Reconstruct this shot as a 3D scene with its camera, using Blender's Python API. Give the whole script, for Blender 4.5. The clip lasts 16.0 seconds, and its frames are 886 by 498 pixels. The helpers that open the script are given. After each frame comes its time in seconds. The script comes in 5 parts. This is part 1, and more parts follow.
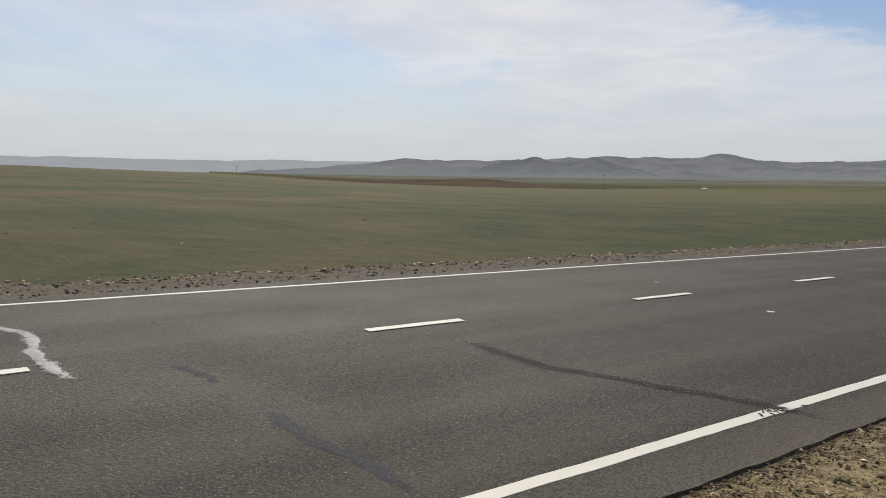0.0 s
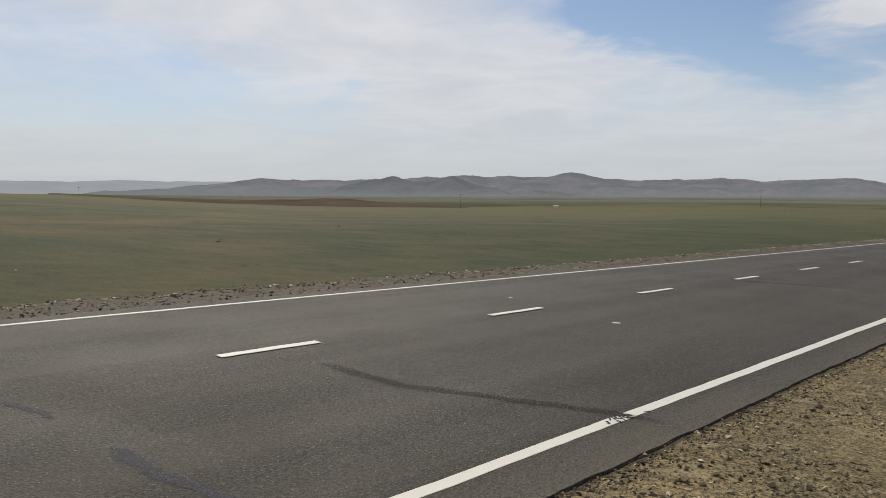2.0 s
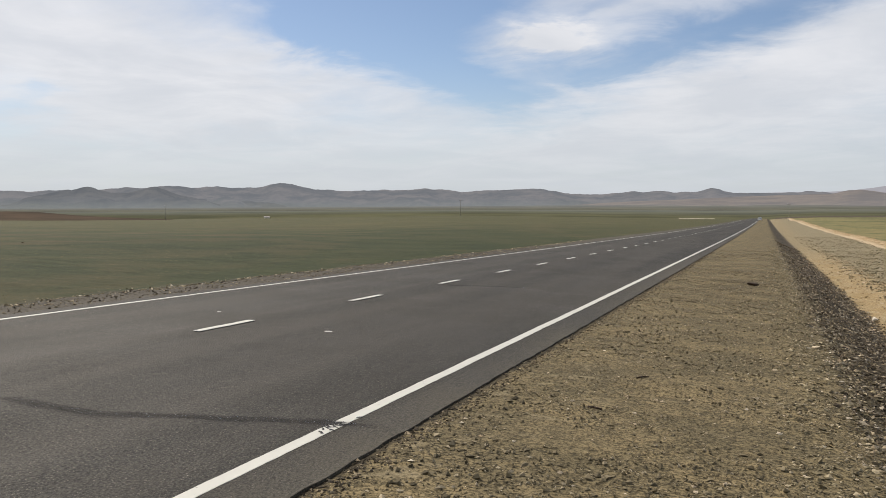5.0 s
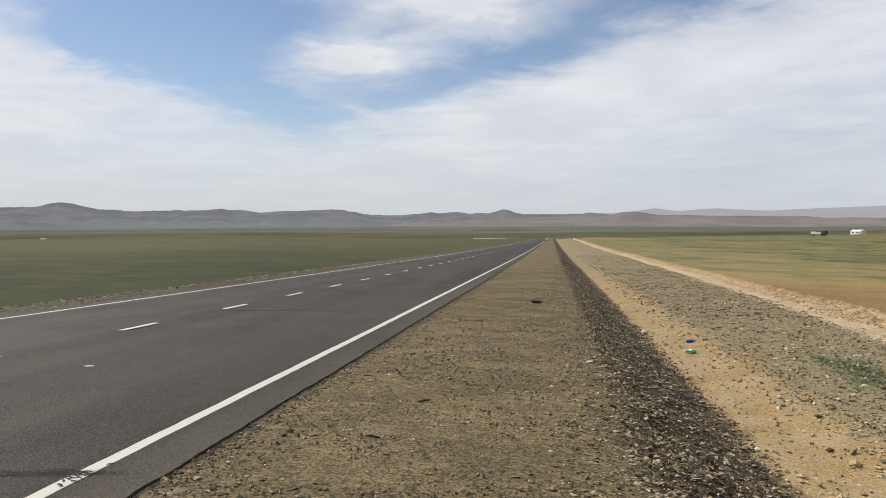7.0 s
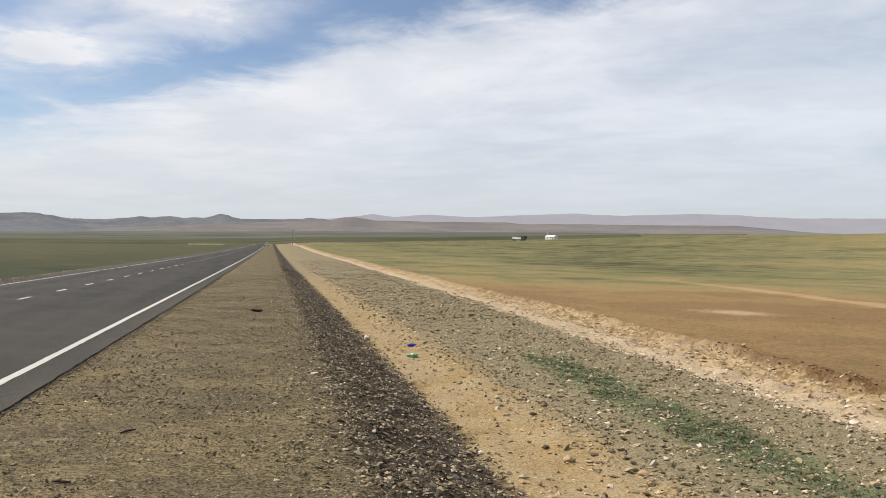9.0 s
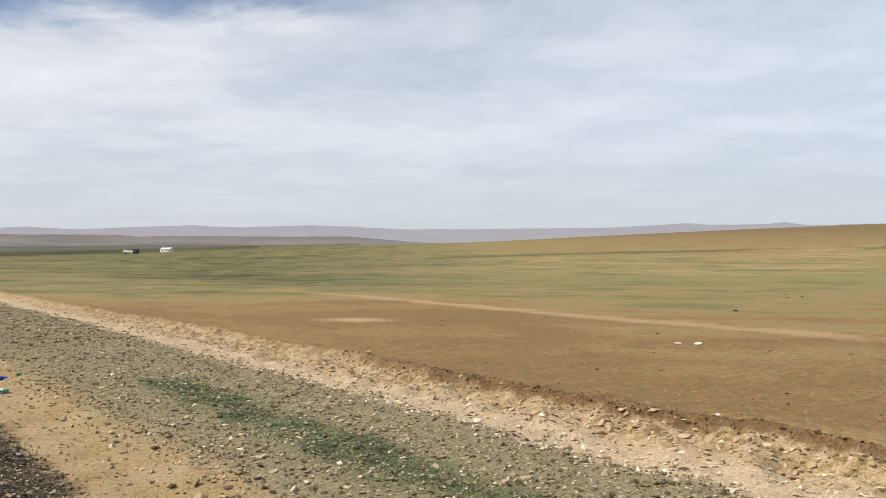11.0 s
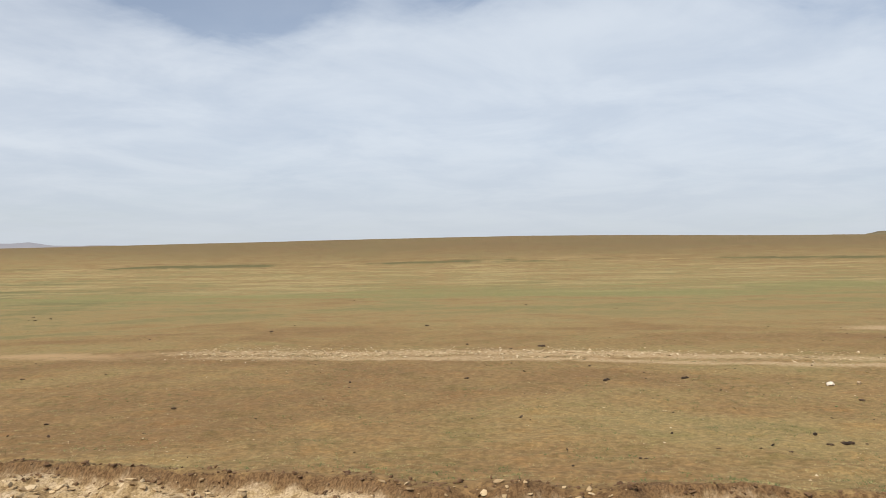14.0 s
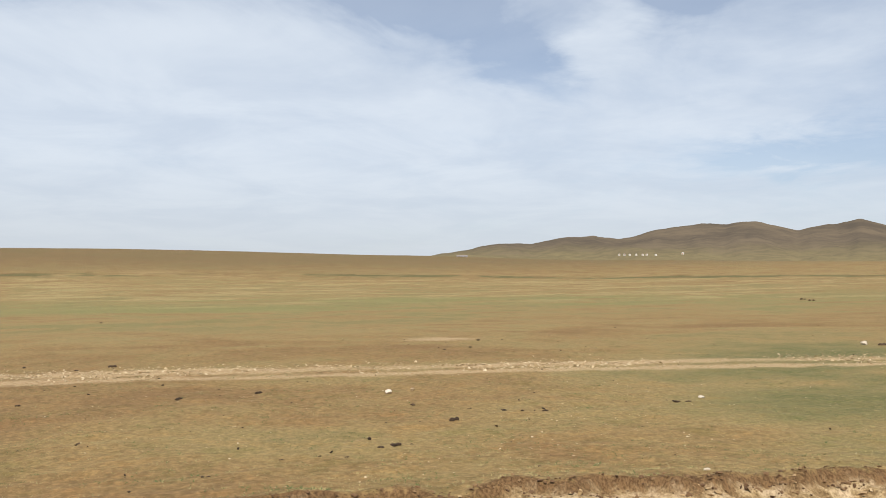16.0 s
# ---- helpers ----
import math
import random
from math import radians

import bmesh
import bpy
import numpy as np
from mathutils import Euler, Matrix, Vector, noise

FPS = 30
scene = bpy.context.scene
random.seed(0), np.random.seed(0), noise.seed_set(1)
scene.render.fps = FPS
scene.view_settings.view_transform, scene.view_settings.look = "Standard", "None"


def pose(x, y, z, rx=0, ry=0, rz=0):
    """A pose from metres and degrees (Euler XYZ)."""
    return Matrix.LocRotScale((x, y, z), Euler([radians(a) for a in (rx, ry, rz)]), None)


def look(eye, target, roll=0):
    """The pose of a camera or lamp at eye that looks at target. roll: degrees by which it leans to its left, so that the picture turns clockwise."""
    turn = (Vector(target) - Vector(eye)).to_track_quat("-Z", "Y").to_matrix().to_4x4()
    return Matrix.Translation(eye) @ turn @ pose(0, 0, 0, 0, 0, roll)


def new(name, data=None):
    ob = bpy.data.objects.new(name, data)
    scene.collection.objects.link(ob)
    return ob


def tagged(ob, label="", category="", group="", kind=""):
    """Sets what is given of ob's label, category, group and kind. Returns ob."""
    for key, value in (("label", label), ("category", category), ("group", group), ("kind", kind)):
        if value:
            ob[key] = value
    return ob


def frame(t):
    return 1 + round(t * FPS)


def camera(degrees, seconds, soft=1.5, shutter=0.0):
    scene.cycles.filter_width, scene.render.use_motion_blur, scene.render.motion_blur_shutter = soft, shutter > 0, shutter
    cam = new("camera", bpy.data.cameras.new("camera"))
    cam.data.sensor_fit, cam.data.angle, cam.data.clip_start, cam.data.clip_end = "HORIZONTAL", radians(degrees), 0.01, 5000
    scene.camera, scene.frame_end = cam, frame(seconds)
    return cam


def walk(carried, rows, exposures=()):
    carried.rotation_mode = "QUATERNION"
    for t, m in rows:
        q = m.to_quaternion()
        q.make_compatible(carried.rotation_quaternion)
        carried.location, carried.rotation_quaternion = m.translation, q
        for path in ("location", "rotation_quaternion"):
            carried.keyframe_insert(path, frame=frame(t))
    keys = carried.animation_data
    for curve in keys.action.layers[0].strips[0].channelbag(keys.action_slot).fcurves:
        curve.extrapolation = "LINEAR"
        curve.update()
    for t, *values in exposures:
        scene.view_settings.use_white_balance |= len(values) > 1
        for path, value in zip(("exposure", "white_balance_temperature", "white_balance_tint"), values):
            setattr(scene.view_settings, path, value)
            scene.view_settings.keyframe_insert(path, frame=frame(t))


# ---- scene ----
cam = camera(55.94, 16.0, 0.8)
# seconds, x, y, z, yaw, pitch, roll
PATH = [
    (0.0, 0.000, 0.000, 1.684, 50.39, -5.07, -0.90),
    (0.5, 0.011, 0.004, 1.688, 49.28, -4.52, -0.85),
    (1.0, 0.035, 0.021, 1.691, 47.36, -3.94, -0.55),
    (1.5, 0.026, 0.034, 1.691, 44.37, -3.69, -0.52),
    (2.0, 0.024, 0.036, 1.688, 40.72, -3.63, -0.46),
    (2.5, 0.003, 0.070, 1.681, 37.43, -3.69, -0.39),
    (3.0, -0.010, 0.083, 1.679, 34.41, -3.83, -0.63),
    (3.5, -0.012, 0.079, 1.666, 30.73, -3.68, -0.94),
    (6.0, 0.051, 0.273, 1.667, 14.89, -2.08, 0.46),
    (6.5, 0.122, 0.367, 1.673, 11.37, -1.60, 0.19),
    (7.0, 0.143, 0.463, 1.678, 7.44, -1.41, 0.10),
    (7.5, 0.095, 0.619, 1.681, 2.22, -1.23, 0.30),
    (8.0, 0.018, 0.774, 1.688, -3.52, -0.92, 0.42),
    (8.2, 0.014, 0.805, 1.696, -5.05, -0.87, 0.36),
    (10.3, 0.310, 1.577, 1.655, -27.10, -1.24, 0.04),
    (10.5, 0.308, 1.654, 1.656, -30.15, -1.00, 0.26),
    (11.0, 0.295, 1.834, 1.656, -37.35, -0.44, 0.67),
    (11.5, 0.306, 1.986, 1.645, -42.72, -0.33, 0.43),
    (12.0, 0.413, 2.107, 1.646, -49.17, -0.03, 0.45),
    (12.5, 0.564, 2.178, 1.647, -57.73, 0.81, -0.53),
    (13.0, 0.677, 2.268, 1.639, -67.13, 1.17, -1.26),
    (13.5, 0.767, 2.341, 1.637, -77.12, 0.87, -0.14),
    (14.0, 0.786, 2.398, 1.638, -86.01, 0.54, 0.33),
    (14.5, 0.771, 2.401, 1.632, -93.57, 0.79, -0.31),
    (15.0, 0.738, 2.344, 1.644, -100.35, 1.40, -0.47),
    (15.5, 0.722, 2.243, 1.646, -106.53, 1.79, -0.55),
    (16.0, 0.708, 2.146, 1.636, -113.70, 1.72, -0.56),
]
EXPOSURES = [(0.0, -0.15), (1.0, -0.16), (2.0, -0.23), (3.0, -0.23), (3.5, -0.17), (6.0, -0.05), (7.3, -0.03), (8.0, 0.08), (10.5, 0.06), (12.0, 0.0), (12.5, -0.09), (13.0, -0.07), (14.0, -0.02), (16.0, 0.06)]
walk(cam, [(t, pose(x, y, z, 90 + pitch, roll, yaw)) for t, x, y, z, yaw, pitch, roll in PATH], EXPOSURES)

# ---- light ----
SUN_BEARING, SUN_HEIGHT = -60.0, 46.0
world = bpy.data.worlds.new("sky")
scene.world = world
world.use_nodes = True


class Nodes:
    """Short hand for building a node tree."""

    def __init__(self, tree):
        self.tree = tree
        tree.nodes.clear()

    def add(self, kind, inputs=()):
        node = self.tree.nodes.new(kind)
        for key, value in (inputs.items() if isinstance(inputs, dict) else enumerate(inputs)):
            if value is None:
                continue
            if isinstance(value, bpy.types.NodeSocket):
                self.tree.links.new(value, node.inputs[key])
            else:
                node.inputs[key].default_value = value
        return node

    def math(self, operation, *values, clamp=False):
        node = self.add("ShaderNodeMath", values)
        node.operation, node.use_clamp = operation, clamp
        return node.outputs[0]

    def vec(self, operation, *values):
        node = self.add("ShaderNodeVectorMath", values)
        node.operation = operation
        return node.outputs[0]

    def noise(self, vector, scale, detail=3.0, rough=0.55, distortion=0.0):
        node = self.add("ShaderNodeTexNoise", {"Vector": vector, "Scale": scale, "Detail": detail, "Roughness": rough, "Distortion": distortion})
        return node.outputs["Fac"]

    def step(self, value, low, high, a=0.0, b=1.0):
        node = self.add("ShaderNodeMapRange", {"Value": value, "From Min": low, "From Max": high, "To Min": a, "To Max": b})
        node.interpolation_type = "SMOOTHSTEP"
        return node.outputs["Result"]

    def mix(self, fac, a, b, blend="MIX"):
        node = self.add("ShaderNodeMix")
        node.data_type, node.blend_type = "RGBA", blend
        for k, value in ((0, fac), (6, a), (7, b)):
            if isinstance(value, bpy.types.NodeSocket):
                self.tree.links.new(value, node.inputs[k])
            else:
                node.inputs[k].default_value = value if k == 0 else (*value, 1)
        return node.outputs[2]

    def ramp(self, value, stops, mode="LINEAR"):
        node = self.add("ShaderNodeValToRGB", [value])
        node.color_ramp.interpolation = mode
        bar = node.color_ramp.elements
        while len(bar) > 1:
            bar.remove(bar[-1])
        for i, (at, colour) in enumerate(stops):
            stop = bar[0] if i == 0 else bar.new(at)
            stop.position = at
            stop.color = (*colour, 1)
        return node.outputs[0]


def build_sky():
    n = Nodes(world.node_tree)
    way = n.add("ShaderNodeTexCoord").outputs["Generated"]
    sx, sy, sz = n.add("ShaderNodeSeparateXYZ", [way]).outputs
    bearing = n.math("MULTIPLY", n.math("ARCTAN2", sx, sy), 57.2958)
    height = n.math("MULTIPLY", n.math("ARCSINE", sz), 57.2958)
    air = n.add("ShaderNodeTexSky")
    air.sky_type, air.sun_disc, air.sun_elevation, air.sun_rotation = "NISHITA", False, radians(SUN_HEIGHT), radians(SUN_BEARING)
    air.altitude, air.air_density, air.dust_density, air.ozone_density = 1200, 1.0, 1.2, 1.5
    blue = n.mix(1.0, air.outputs[0], SKY_TINT, "MULTIPLY")
    # cloud deck: a flat layer seen from below
    lift = n.math("ADD", n.math("MAXIMUM", sz, 0.0), 0.11)
    deck = n.add("ShaderNodeCombineXYZ", [n.math("DIVIDE", sx, lift), n.math("DIVIDE", sy, lift), 0.0]).outputs[0]
    soft = n.noise(deck, 0.55, 5.0, 0.55, 0.6)
    turned = n.add("ShaderNodeVectorRotate", {"Vector": deck, "Angle": radians(35)})
    turned.rotation_type = "Z_AXIS"
    streak = n.noise(n.vec("MULTIPLY", turned.outputs[0], (0.5, 1.6, 1.0)), 1.1, 6.0, 0.6, 0.9)
    wisp = n.noise(deck, 3.2, 6.0, 0.62, 0.5)
    cover = n.math("ADD", n.math("MULTIPLY", soft, 0.5), n.math("ADD", n.math("MULTIPLY", streak, 0.3), n.math("MULTIPLY", wisp, 0.2)))
    total = n.math("ADD", cover, SKY_COVER)
    bearing = n.math("ADD", bearing, n.math("MULTIPLY", n.math("SUBTRACT", n.noise(deck, 2.1, 5.0, 0.6, 0.5), 0.5), 9.0))
    tall_way = n.math("ADD", height, n.math("MULTIPLY", n.math("SUBTRACT", n.noise(n.vec("ADD", deck, (7.3, 1.9, 0.0)), 2.4, 5.0, 0.6, 0.5), 0.5), 5.0))
    for b, h, wide, tall, turn, amount in CLOUD_FIELD:
        db, dh = n.math("SUBTRACT", bearing, b), n.math("SUBTRACT", tall_way, h)
        c, s = math.cos(radians(turn)), math.sin(radians(turn))
        along = n.math("ADD", n.math("MULTIPLY", db, c / wide), n.math("MULTIPLY", dh, s / wide))
        over = n.math("ADD", n.math("MULTIPLY", db, -s / tall), n.math("MULTIPLY", dh, c / tall))
        d2 = n.math("ADD", n.math("MULTIPLY", along, along), n.math("MULTIPLY", over, over))
        total = n.math("ADD", total, n.math("MULTIPLY", n.math("EXPONENT", n.math("MULTIPLY", d2, -1.0)), amount))
    cloud = n.step(total, 0.2, 0.84)
    shade = n.step(n.noise(deck, 1.3, 5.0, 0.6, 0.4), 0.3, 0.7)
    b, h = radians(SUN_BEARING), radians(SUN_HEIGHT)
    toward = n.add("ShaderNodeVectorMath", [way, (math.sin(b) * math.cos(h), math.cos(b) * math.cos(h), math.sin(h))])
    toward.operation = "DOT_PRODUCT"
    sunward = n.step(toward.outputs["Value"], -0.45, 0.6)
    cloud = n.math("MAXIMUM", cloud, n.math("MULTIPLY", n.math("SUBTRACT", 1.0, sunward), 0.42))
    white = n.mix(sunward, n.mix(shade, VEIL_SHADE, VEIL), n.mix(shade, CLOUD_SHADE, CLOUD_WHITE))
    sky = n.mix(n.math("MULTIPLY", cloud, 0.92), blue, white)
    haze = n.step(height, -1.0, 11.0, 1.0, 0.0)
    sky = n.mix(n.math("MULTIPLY", n.math("POWER", haze, 1.4), 0.85), sky, HORIZON)
    back = n.add("ShaderNodeBackground", [sky, SKY_STRENGTH])
    n.tree.links.new(back.outputs[0], n.add("ShaderNodeOutputWorld").inputs[0])


SKY_STRENGTH, SKY_COVER = 0.1, 0.09
SKY_TINT = (0.96, 0.95, 0.97)
CLOUD_WHITE, CLOUD_SHADE, HORIZON = (8.9, 8.85, 9.05), (7.3, 7.45, 7.85), (5.9, 6.35, 6.85)
VEIL, VEIL_SHADE = (7.3, 7.95, 8.75), (6.1, 6.85, 7.9)
# bearing, height, width, depth and turn in degrees; cloud added (+) or cleared (-)
CLOUD_FIELD = [
    (-72, 7, 13, 4, 0, -0.12), (-79, 3.7, 3, 0.8, 0, 0.3), (-57, 6.5, 7, 2.6, -8, -0.2), (-42, 8.5, 10, 4.5, -12, 0.3), (-58, 13, 9, 2.2, 0, 0.2), (-48, 6.4, 2.6, 0.8, 20, -0.2),
    (-25, 10.5, 7, 2.6, -15, -0.34), (-29, 13, 6, 1.5, 0, -0.18), (-18.6, 8.2, 4, 1.4, -30, -0.3), (-34, 8, 5, 3, 0, 0.12), (-26.5, 8.3, 5, 1.2, -15, 0.16),
    (-14, 11.3, 2.1, 0.7, 8, 0.62), (-7, 15.1, 3.2, 1.0, 5, 0.5), (-10.5, 12.8, 4, 0.8, 30, -0.12), (-24, 12.5, 6, 2.4, -10, -0.26), (-31, 11.8, 4, 1.8, -10, -0.2), (-20, 14.3, 7, 2.2, 0, -0.34), (-9, 9.6, 9, 1.5, 12, -0.36), (0, 12.6, 5, 1.5, 14, -0.3), (9, 15.4, 12, 1.6, 3, -0.4),
    (2, 7.8, 20, 2.6, 16, 0.24), (25, 16.4, 8, 1.0, 0, -0.26), (41, 18, 3.5, 1.3, 0, -0.26), (36, 9, 40, 5, 0, 0.14), (95, 8, 48, 9, 0, 0.22),
    (71, 17.3, 7.5, 3, -4, -0.42), (57, 17.5, 5, 1.6, 12, -0.14), (87.5, 18, 3.2, 1.4, 0, -0.26), (111, 18.4, 6, 2.5, -10, -0.38), (120, 13.6, 4.5, 1.6, -25, -0.24), (131, 18.2, 3.4, 1.7, 15, -0.36),
    (137, 7.8, 7, 1.4, 3, -0.34), (124, 15.6, 3.5, 1.8, 20, 0.26),
]
build_sky()

sun = new("sun", bpy.data.lights.new("sun", "SUN"))
sun.data.energy, sun.data.angle, sun.data.color = 5.0, radians(0.7), (1.0, 0.91, 0.78)
_b, _h = radians(SUN_BEARING), radians(SUN_HEIGHT)
sun.matrix_world = look((400 * math.sin(_b) * math.cos(_h), 400 * math.cos(_b) * math.cos(_h), 400 * math.sin(_h)), (0, 0, 0))

# ---- the lie of the land ----
SLOPE_X, SLOPE_Y, CROWN = -0.0312, -0.0140, 0.127
EDGE_NEAR, EDGE_FAR, MIDDLE = -3.02, -9.50, -6.284


def lattice(ix, iy, seed):
    h = (ix * 374761393 + iy * 668265263 + seed * 974634541) & 0xFFFFFFFF
    h = ((h ^ (h >> 13)) * 1274126177) & 0xFFFFFFFF
    return ((h ^ (h >> 16)) & 0xFFFF) / 65535.0


def value_noise(x, y, seed=0):
    x, y = np.asarray(x, float), np.asarray(y, float)
    ix, iy = np.floor(x).astype(np.int64), np.floor(y).astype(np.int64)
    fx, fy = x - ix, y - iy
    fx, fy = fx * fx * (3 - 2 * fx), fy * fy * (3 - 2 * fy)
    a, b = lattice(ix, iy, seed), lattice(ix + 1, iy, seed)
    c, d = lattice(ix, iy + 1, seed), lattice(ix + 1, iy + 1, seed)
    return (a + (b - a) * fx) * (1 - fy) + (c + (d - c) * fx) * fy - 0.5


def fbm(x, y, octaves=4, seed=0):
    total, size = 0.0, 1.0
    for k in range(octaves):
        total = total + size * value_noise(x * 2 ** k, y * 2 ** k, seed + k)
        size *= 0.5
    return total


def smooth(v):
    v = np.clip(v, 0, 1)
    return v * v * (3 - 2 * v)


# skyline of the near plain and of the far one: bearing, degrees over the eye
PLAIN = np.array([(-180, 0.6), (-110, 0.5), (-78, 0.23), (-65, -0.15), (-59, -0.44), (-50, -0.7), (-40, -0.75), (-20, -0.52), (-4, -0.72), (0, -0.72), (3, -0.55),
                  (17, -0.4), (25, -0.2), (38, 0.0), (48, 0.4), (63, 0.85), (75, 1.13), (85, 1.38), (92, 1.47), (100, 1.42), (112, 1.28), (120, 1.12), (141, 1.1), (180, 0.6)])
VALLEY = np.array([(-180, 0.3), (-78, -0.2), (-45, -0.05), (-20, 0.1), (0, 0.25), (20, 0.1), (35, -0.3), (60, 0.2), (112, 0.6), (180, 0.3)])
REACH, FAR_REACH = 600.0, 3000.0


def lie(x, y):
    """The broad form of the ground, without ditches or banks."""
    x, y = np.asarray(x, float), np.asarray(y, float)
    r = np.hypot(x, y) + 1e-6
    bearing = np.degrees(np.arctan2(x, y))
    plane = SLOPE_X * x + SLOPE_Y * y
    near = np.interp(bearing, PLAIN[:, 0], PLAIN[:, 1])
    far = np.interp(bearing, VALLEY[:, 0], VALLEY[:, 1])
    z1 = 1.69 + r * np.tan(np.radians(near))
    s = smooth((r - 40) / (REACH - 40))
    z = plane * (1 - s) + z1 * s
    level = z1 - 1.9 * np.clip(1 - r / REACH, 0, 1)
    s = smooth((r - 12) / 110)
    west = smooth((-bearing - 8) / 22) * (bearing < 0)
    z = z * (1 - west) + (plane * (1 - s) + level * s) * west
    s2 = smooth((r - REACH) / (FAR_REACH - REACH))
    z2 = 1.69 + REACH * np.tan(np.radians(near)) + (r - REACH) * np.tan(np.radians(near)) * 0.15
    z3 = 1.69 + r * np.tan(np.radians(far))
    beyond = z2 * (1 - s2) + z3 * s2
    z = np.where(r > REACH, beyond, z)
    off = smooth((np.abs(x - MIDDLE) - 6.5) / 9.0)
    return z + off * (smooth((r - 60) / 300) * (0.5 * fbm(x / 90, y / 90, 3, 11)) + smooth((r - 14) / 40) * 0.12 * fbm(x / 9, y / 9, 3, 12))


DRIFT = np.array([(-40, -6.6), (-10, -4.25), (-7, -3.52), (-5, -3.08), (-2.5, -2.33), (0, -1.68), (4, -1.15), (7, -0.7), (12, -0.4), (20, -0.15), (30, 0.2), (60, 1.1), (120, 2.2), (600, 4.0)])
# across the road: place, height against the broad form
SECTION = np.array([(-60, -0.30), (-20, -0.32), (-14, -0.36), (-12.6, -0.32), (-12.0, -0.22), (-10.1, -0.09), (-9.8, -0.12), (-2.75, -0.12), (-2.6, -0.05), (-2.5, -0.038), (-2.42, -0.03), (-2.3, -0.023), (-2.15, -0.02), (-0.6, -0.03), (0.5, -0.07),
                    (0.85, -0.12), (1.3, -0.32), (2.2, -0.70), (2.6, -0.78), (3.3, -0.76), (4.2, -0.68), (5.5, -0.63), (8.2, -0.55), (8.7, -0.62), (9.9, -0.66), (10.3, -0.62),
                    (10.6, -0.56), (10.8, -0.53), (10.9, -0.4), (11.1, -0.41), (11.3, -0.44), (11.6, -0.5), (13, -0.58), (16, -0.60), (60, -0.6)])


def across(x, y):
    """Distance from the middle of the shoulder, following the bends of the ditch and the field's edge."""
    x, y = np.asarray(x, float), np.asarray(y, float)
    return x - np.interp(y, DRIFT[:, 0], DRIFT[:, 1]) * smooth((x - 3.0) / 5.0)


def winding(x, y, u):
    """How far the ditch's lines and the worn bank stray from a straight run."""
    ditch = (0.22 * fbm(x / 2.2, y / 2.2, 3, 5) + 0.13 * fbm(x / 0.5, y / 0.5, 2, 55)) * smooth((u - 0.6) / 0.5)
    return ditch + (0.5 * fbm(x / 3.0, y / 1.6, 3, 57) + 0.3 * fbm(x / 0.9, y / 0.4, 2, 58)) * smooth((u - 9.2) / 0.9) * smooth((12.6 - u) / 0.9)


def ground_z(x, y):
    x, y = np.asarray(x, float), np.asarray(y, float)
    u = across(x, y)
    wander = winding(x, y, u) + 0.2 * fbm(x / 1.5, y / 1.5, 3, 6) * smooth((-9.9 - u) / 0.3)
    z = lie(x, y) + np.interp(u + wander, SECTION[:, 0], SECTION[:, 1])
    rough = np.interp(u, [-13, -12, -10.2, -9.9, -2.6, -2.3, 0.6, 1.0, 2.4, 3, 8, 10.0, 10.6, 11.2, 12.5], [0.03, 0.08, 0.04, 0, 0, 0.02, 0.03, 0.06, 0.08, 0.09, 0.06, 0.2, 0.2, 0.07, 0.05])
    z = z + rough * fbm(x / 0.55, y / 0.55, 3, 8) + rough * 0.4 * fbm(x / 0.16, y / 0.16, 2, 9)
    return z


def road_z(x, y):
    u = np.asarray(x, float)
    return lie(x, y) + CROWN * np.clip(1 - np.abs(u - MIDDLE) / (MIDDLE - EDGE_FAR), -0.2, 1)


# ---- materials ----
def material(name):
    mat = bpy.data.materials.new(name)
    mat.use_nodes = True
    return mat, Nodes(mat.node_tree)


def surface(n, colour, rough=0.9, bump=None, strength=0.3, distance=0.02, metal=0.0, spec=0.3, **more):
    normal = n.add("ShaderNodeBump", {"Strength": strength, "Distance": distance, "Height": bump}).outputs[0] if bump is not None else None
    shader = n.add("ShaderNodeBsdfPrincipled", {"Base Color": (*colour, 1) if isinstance(colour, tuple) else colour, "Roughness": rough, "Metallic": metal,
                                                "Specular IOR Level": spec, "Normal": normal, **more})
    n.tree.links.new(shader.outputs[0], n.add("ShaderNodeOutputMaterial").inputs[0])
    return shader


def place(n):
    return n.add("ShaderNodeNewGeometry").outputs["Position"]


def plain(name, colour, rough=0.6, metal=0.0, vary=0.15, scale=6.0, bump=0.15, **more):
    mat, n = material(name)
    p = n.add("ShaderNodeTexCoord").outputs["Object"]
    spots = n.noise(p, scale, 5.0, 0.6)
    tone = n.mix(spots, tuple(c * (1 - vary) for c in colour), tuple(min(1, c * (1 + vary)) for c in colour))
    surface(n, tone, rough, spots, bump, 0.01, metal, **more)
    return mat


def rock_material(name, dark, light, tint, rough=0.85):
    """Stones of many tones, each with its own shade."""
    mat, n = material(name)
    geometry = n.add("ShaderNodeNewGeometry")
    tone = geometry.outputs["Random Per Island"]
    own = n.add("ShaderNodeObjectInfo").outputs["Random"]
    pick = n.math("FRACT", n.math("ADD", tone, own))
    grain = n.noise(geometry.outputs["Position"], 60.0, 4.0, 0.65)
    colour = n.ramp(pick, [(0.0, dark), (0.3, tuple((a + b) / 2 for a, b in zip(dark, light))), (0.7, light), (1.0, tint)])
    colour = n.mix(n.step(grain, 0.3, 0.7), n.mix(0.2, colour, dark), colour)
    surface(n, colour, rough, grain, 0.4, 0.004)
    return mat


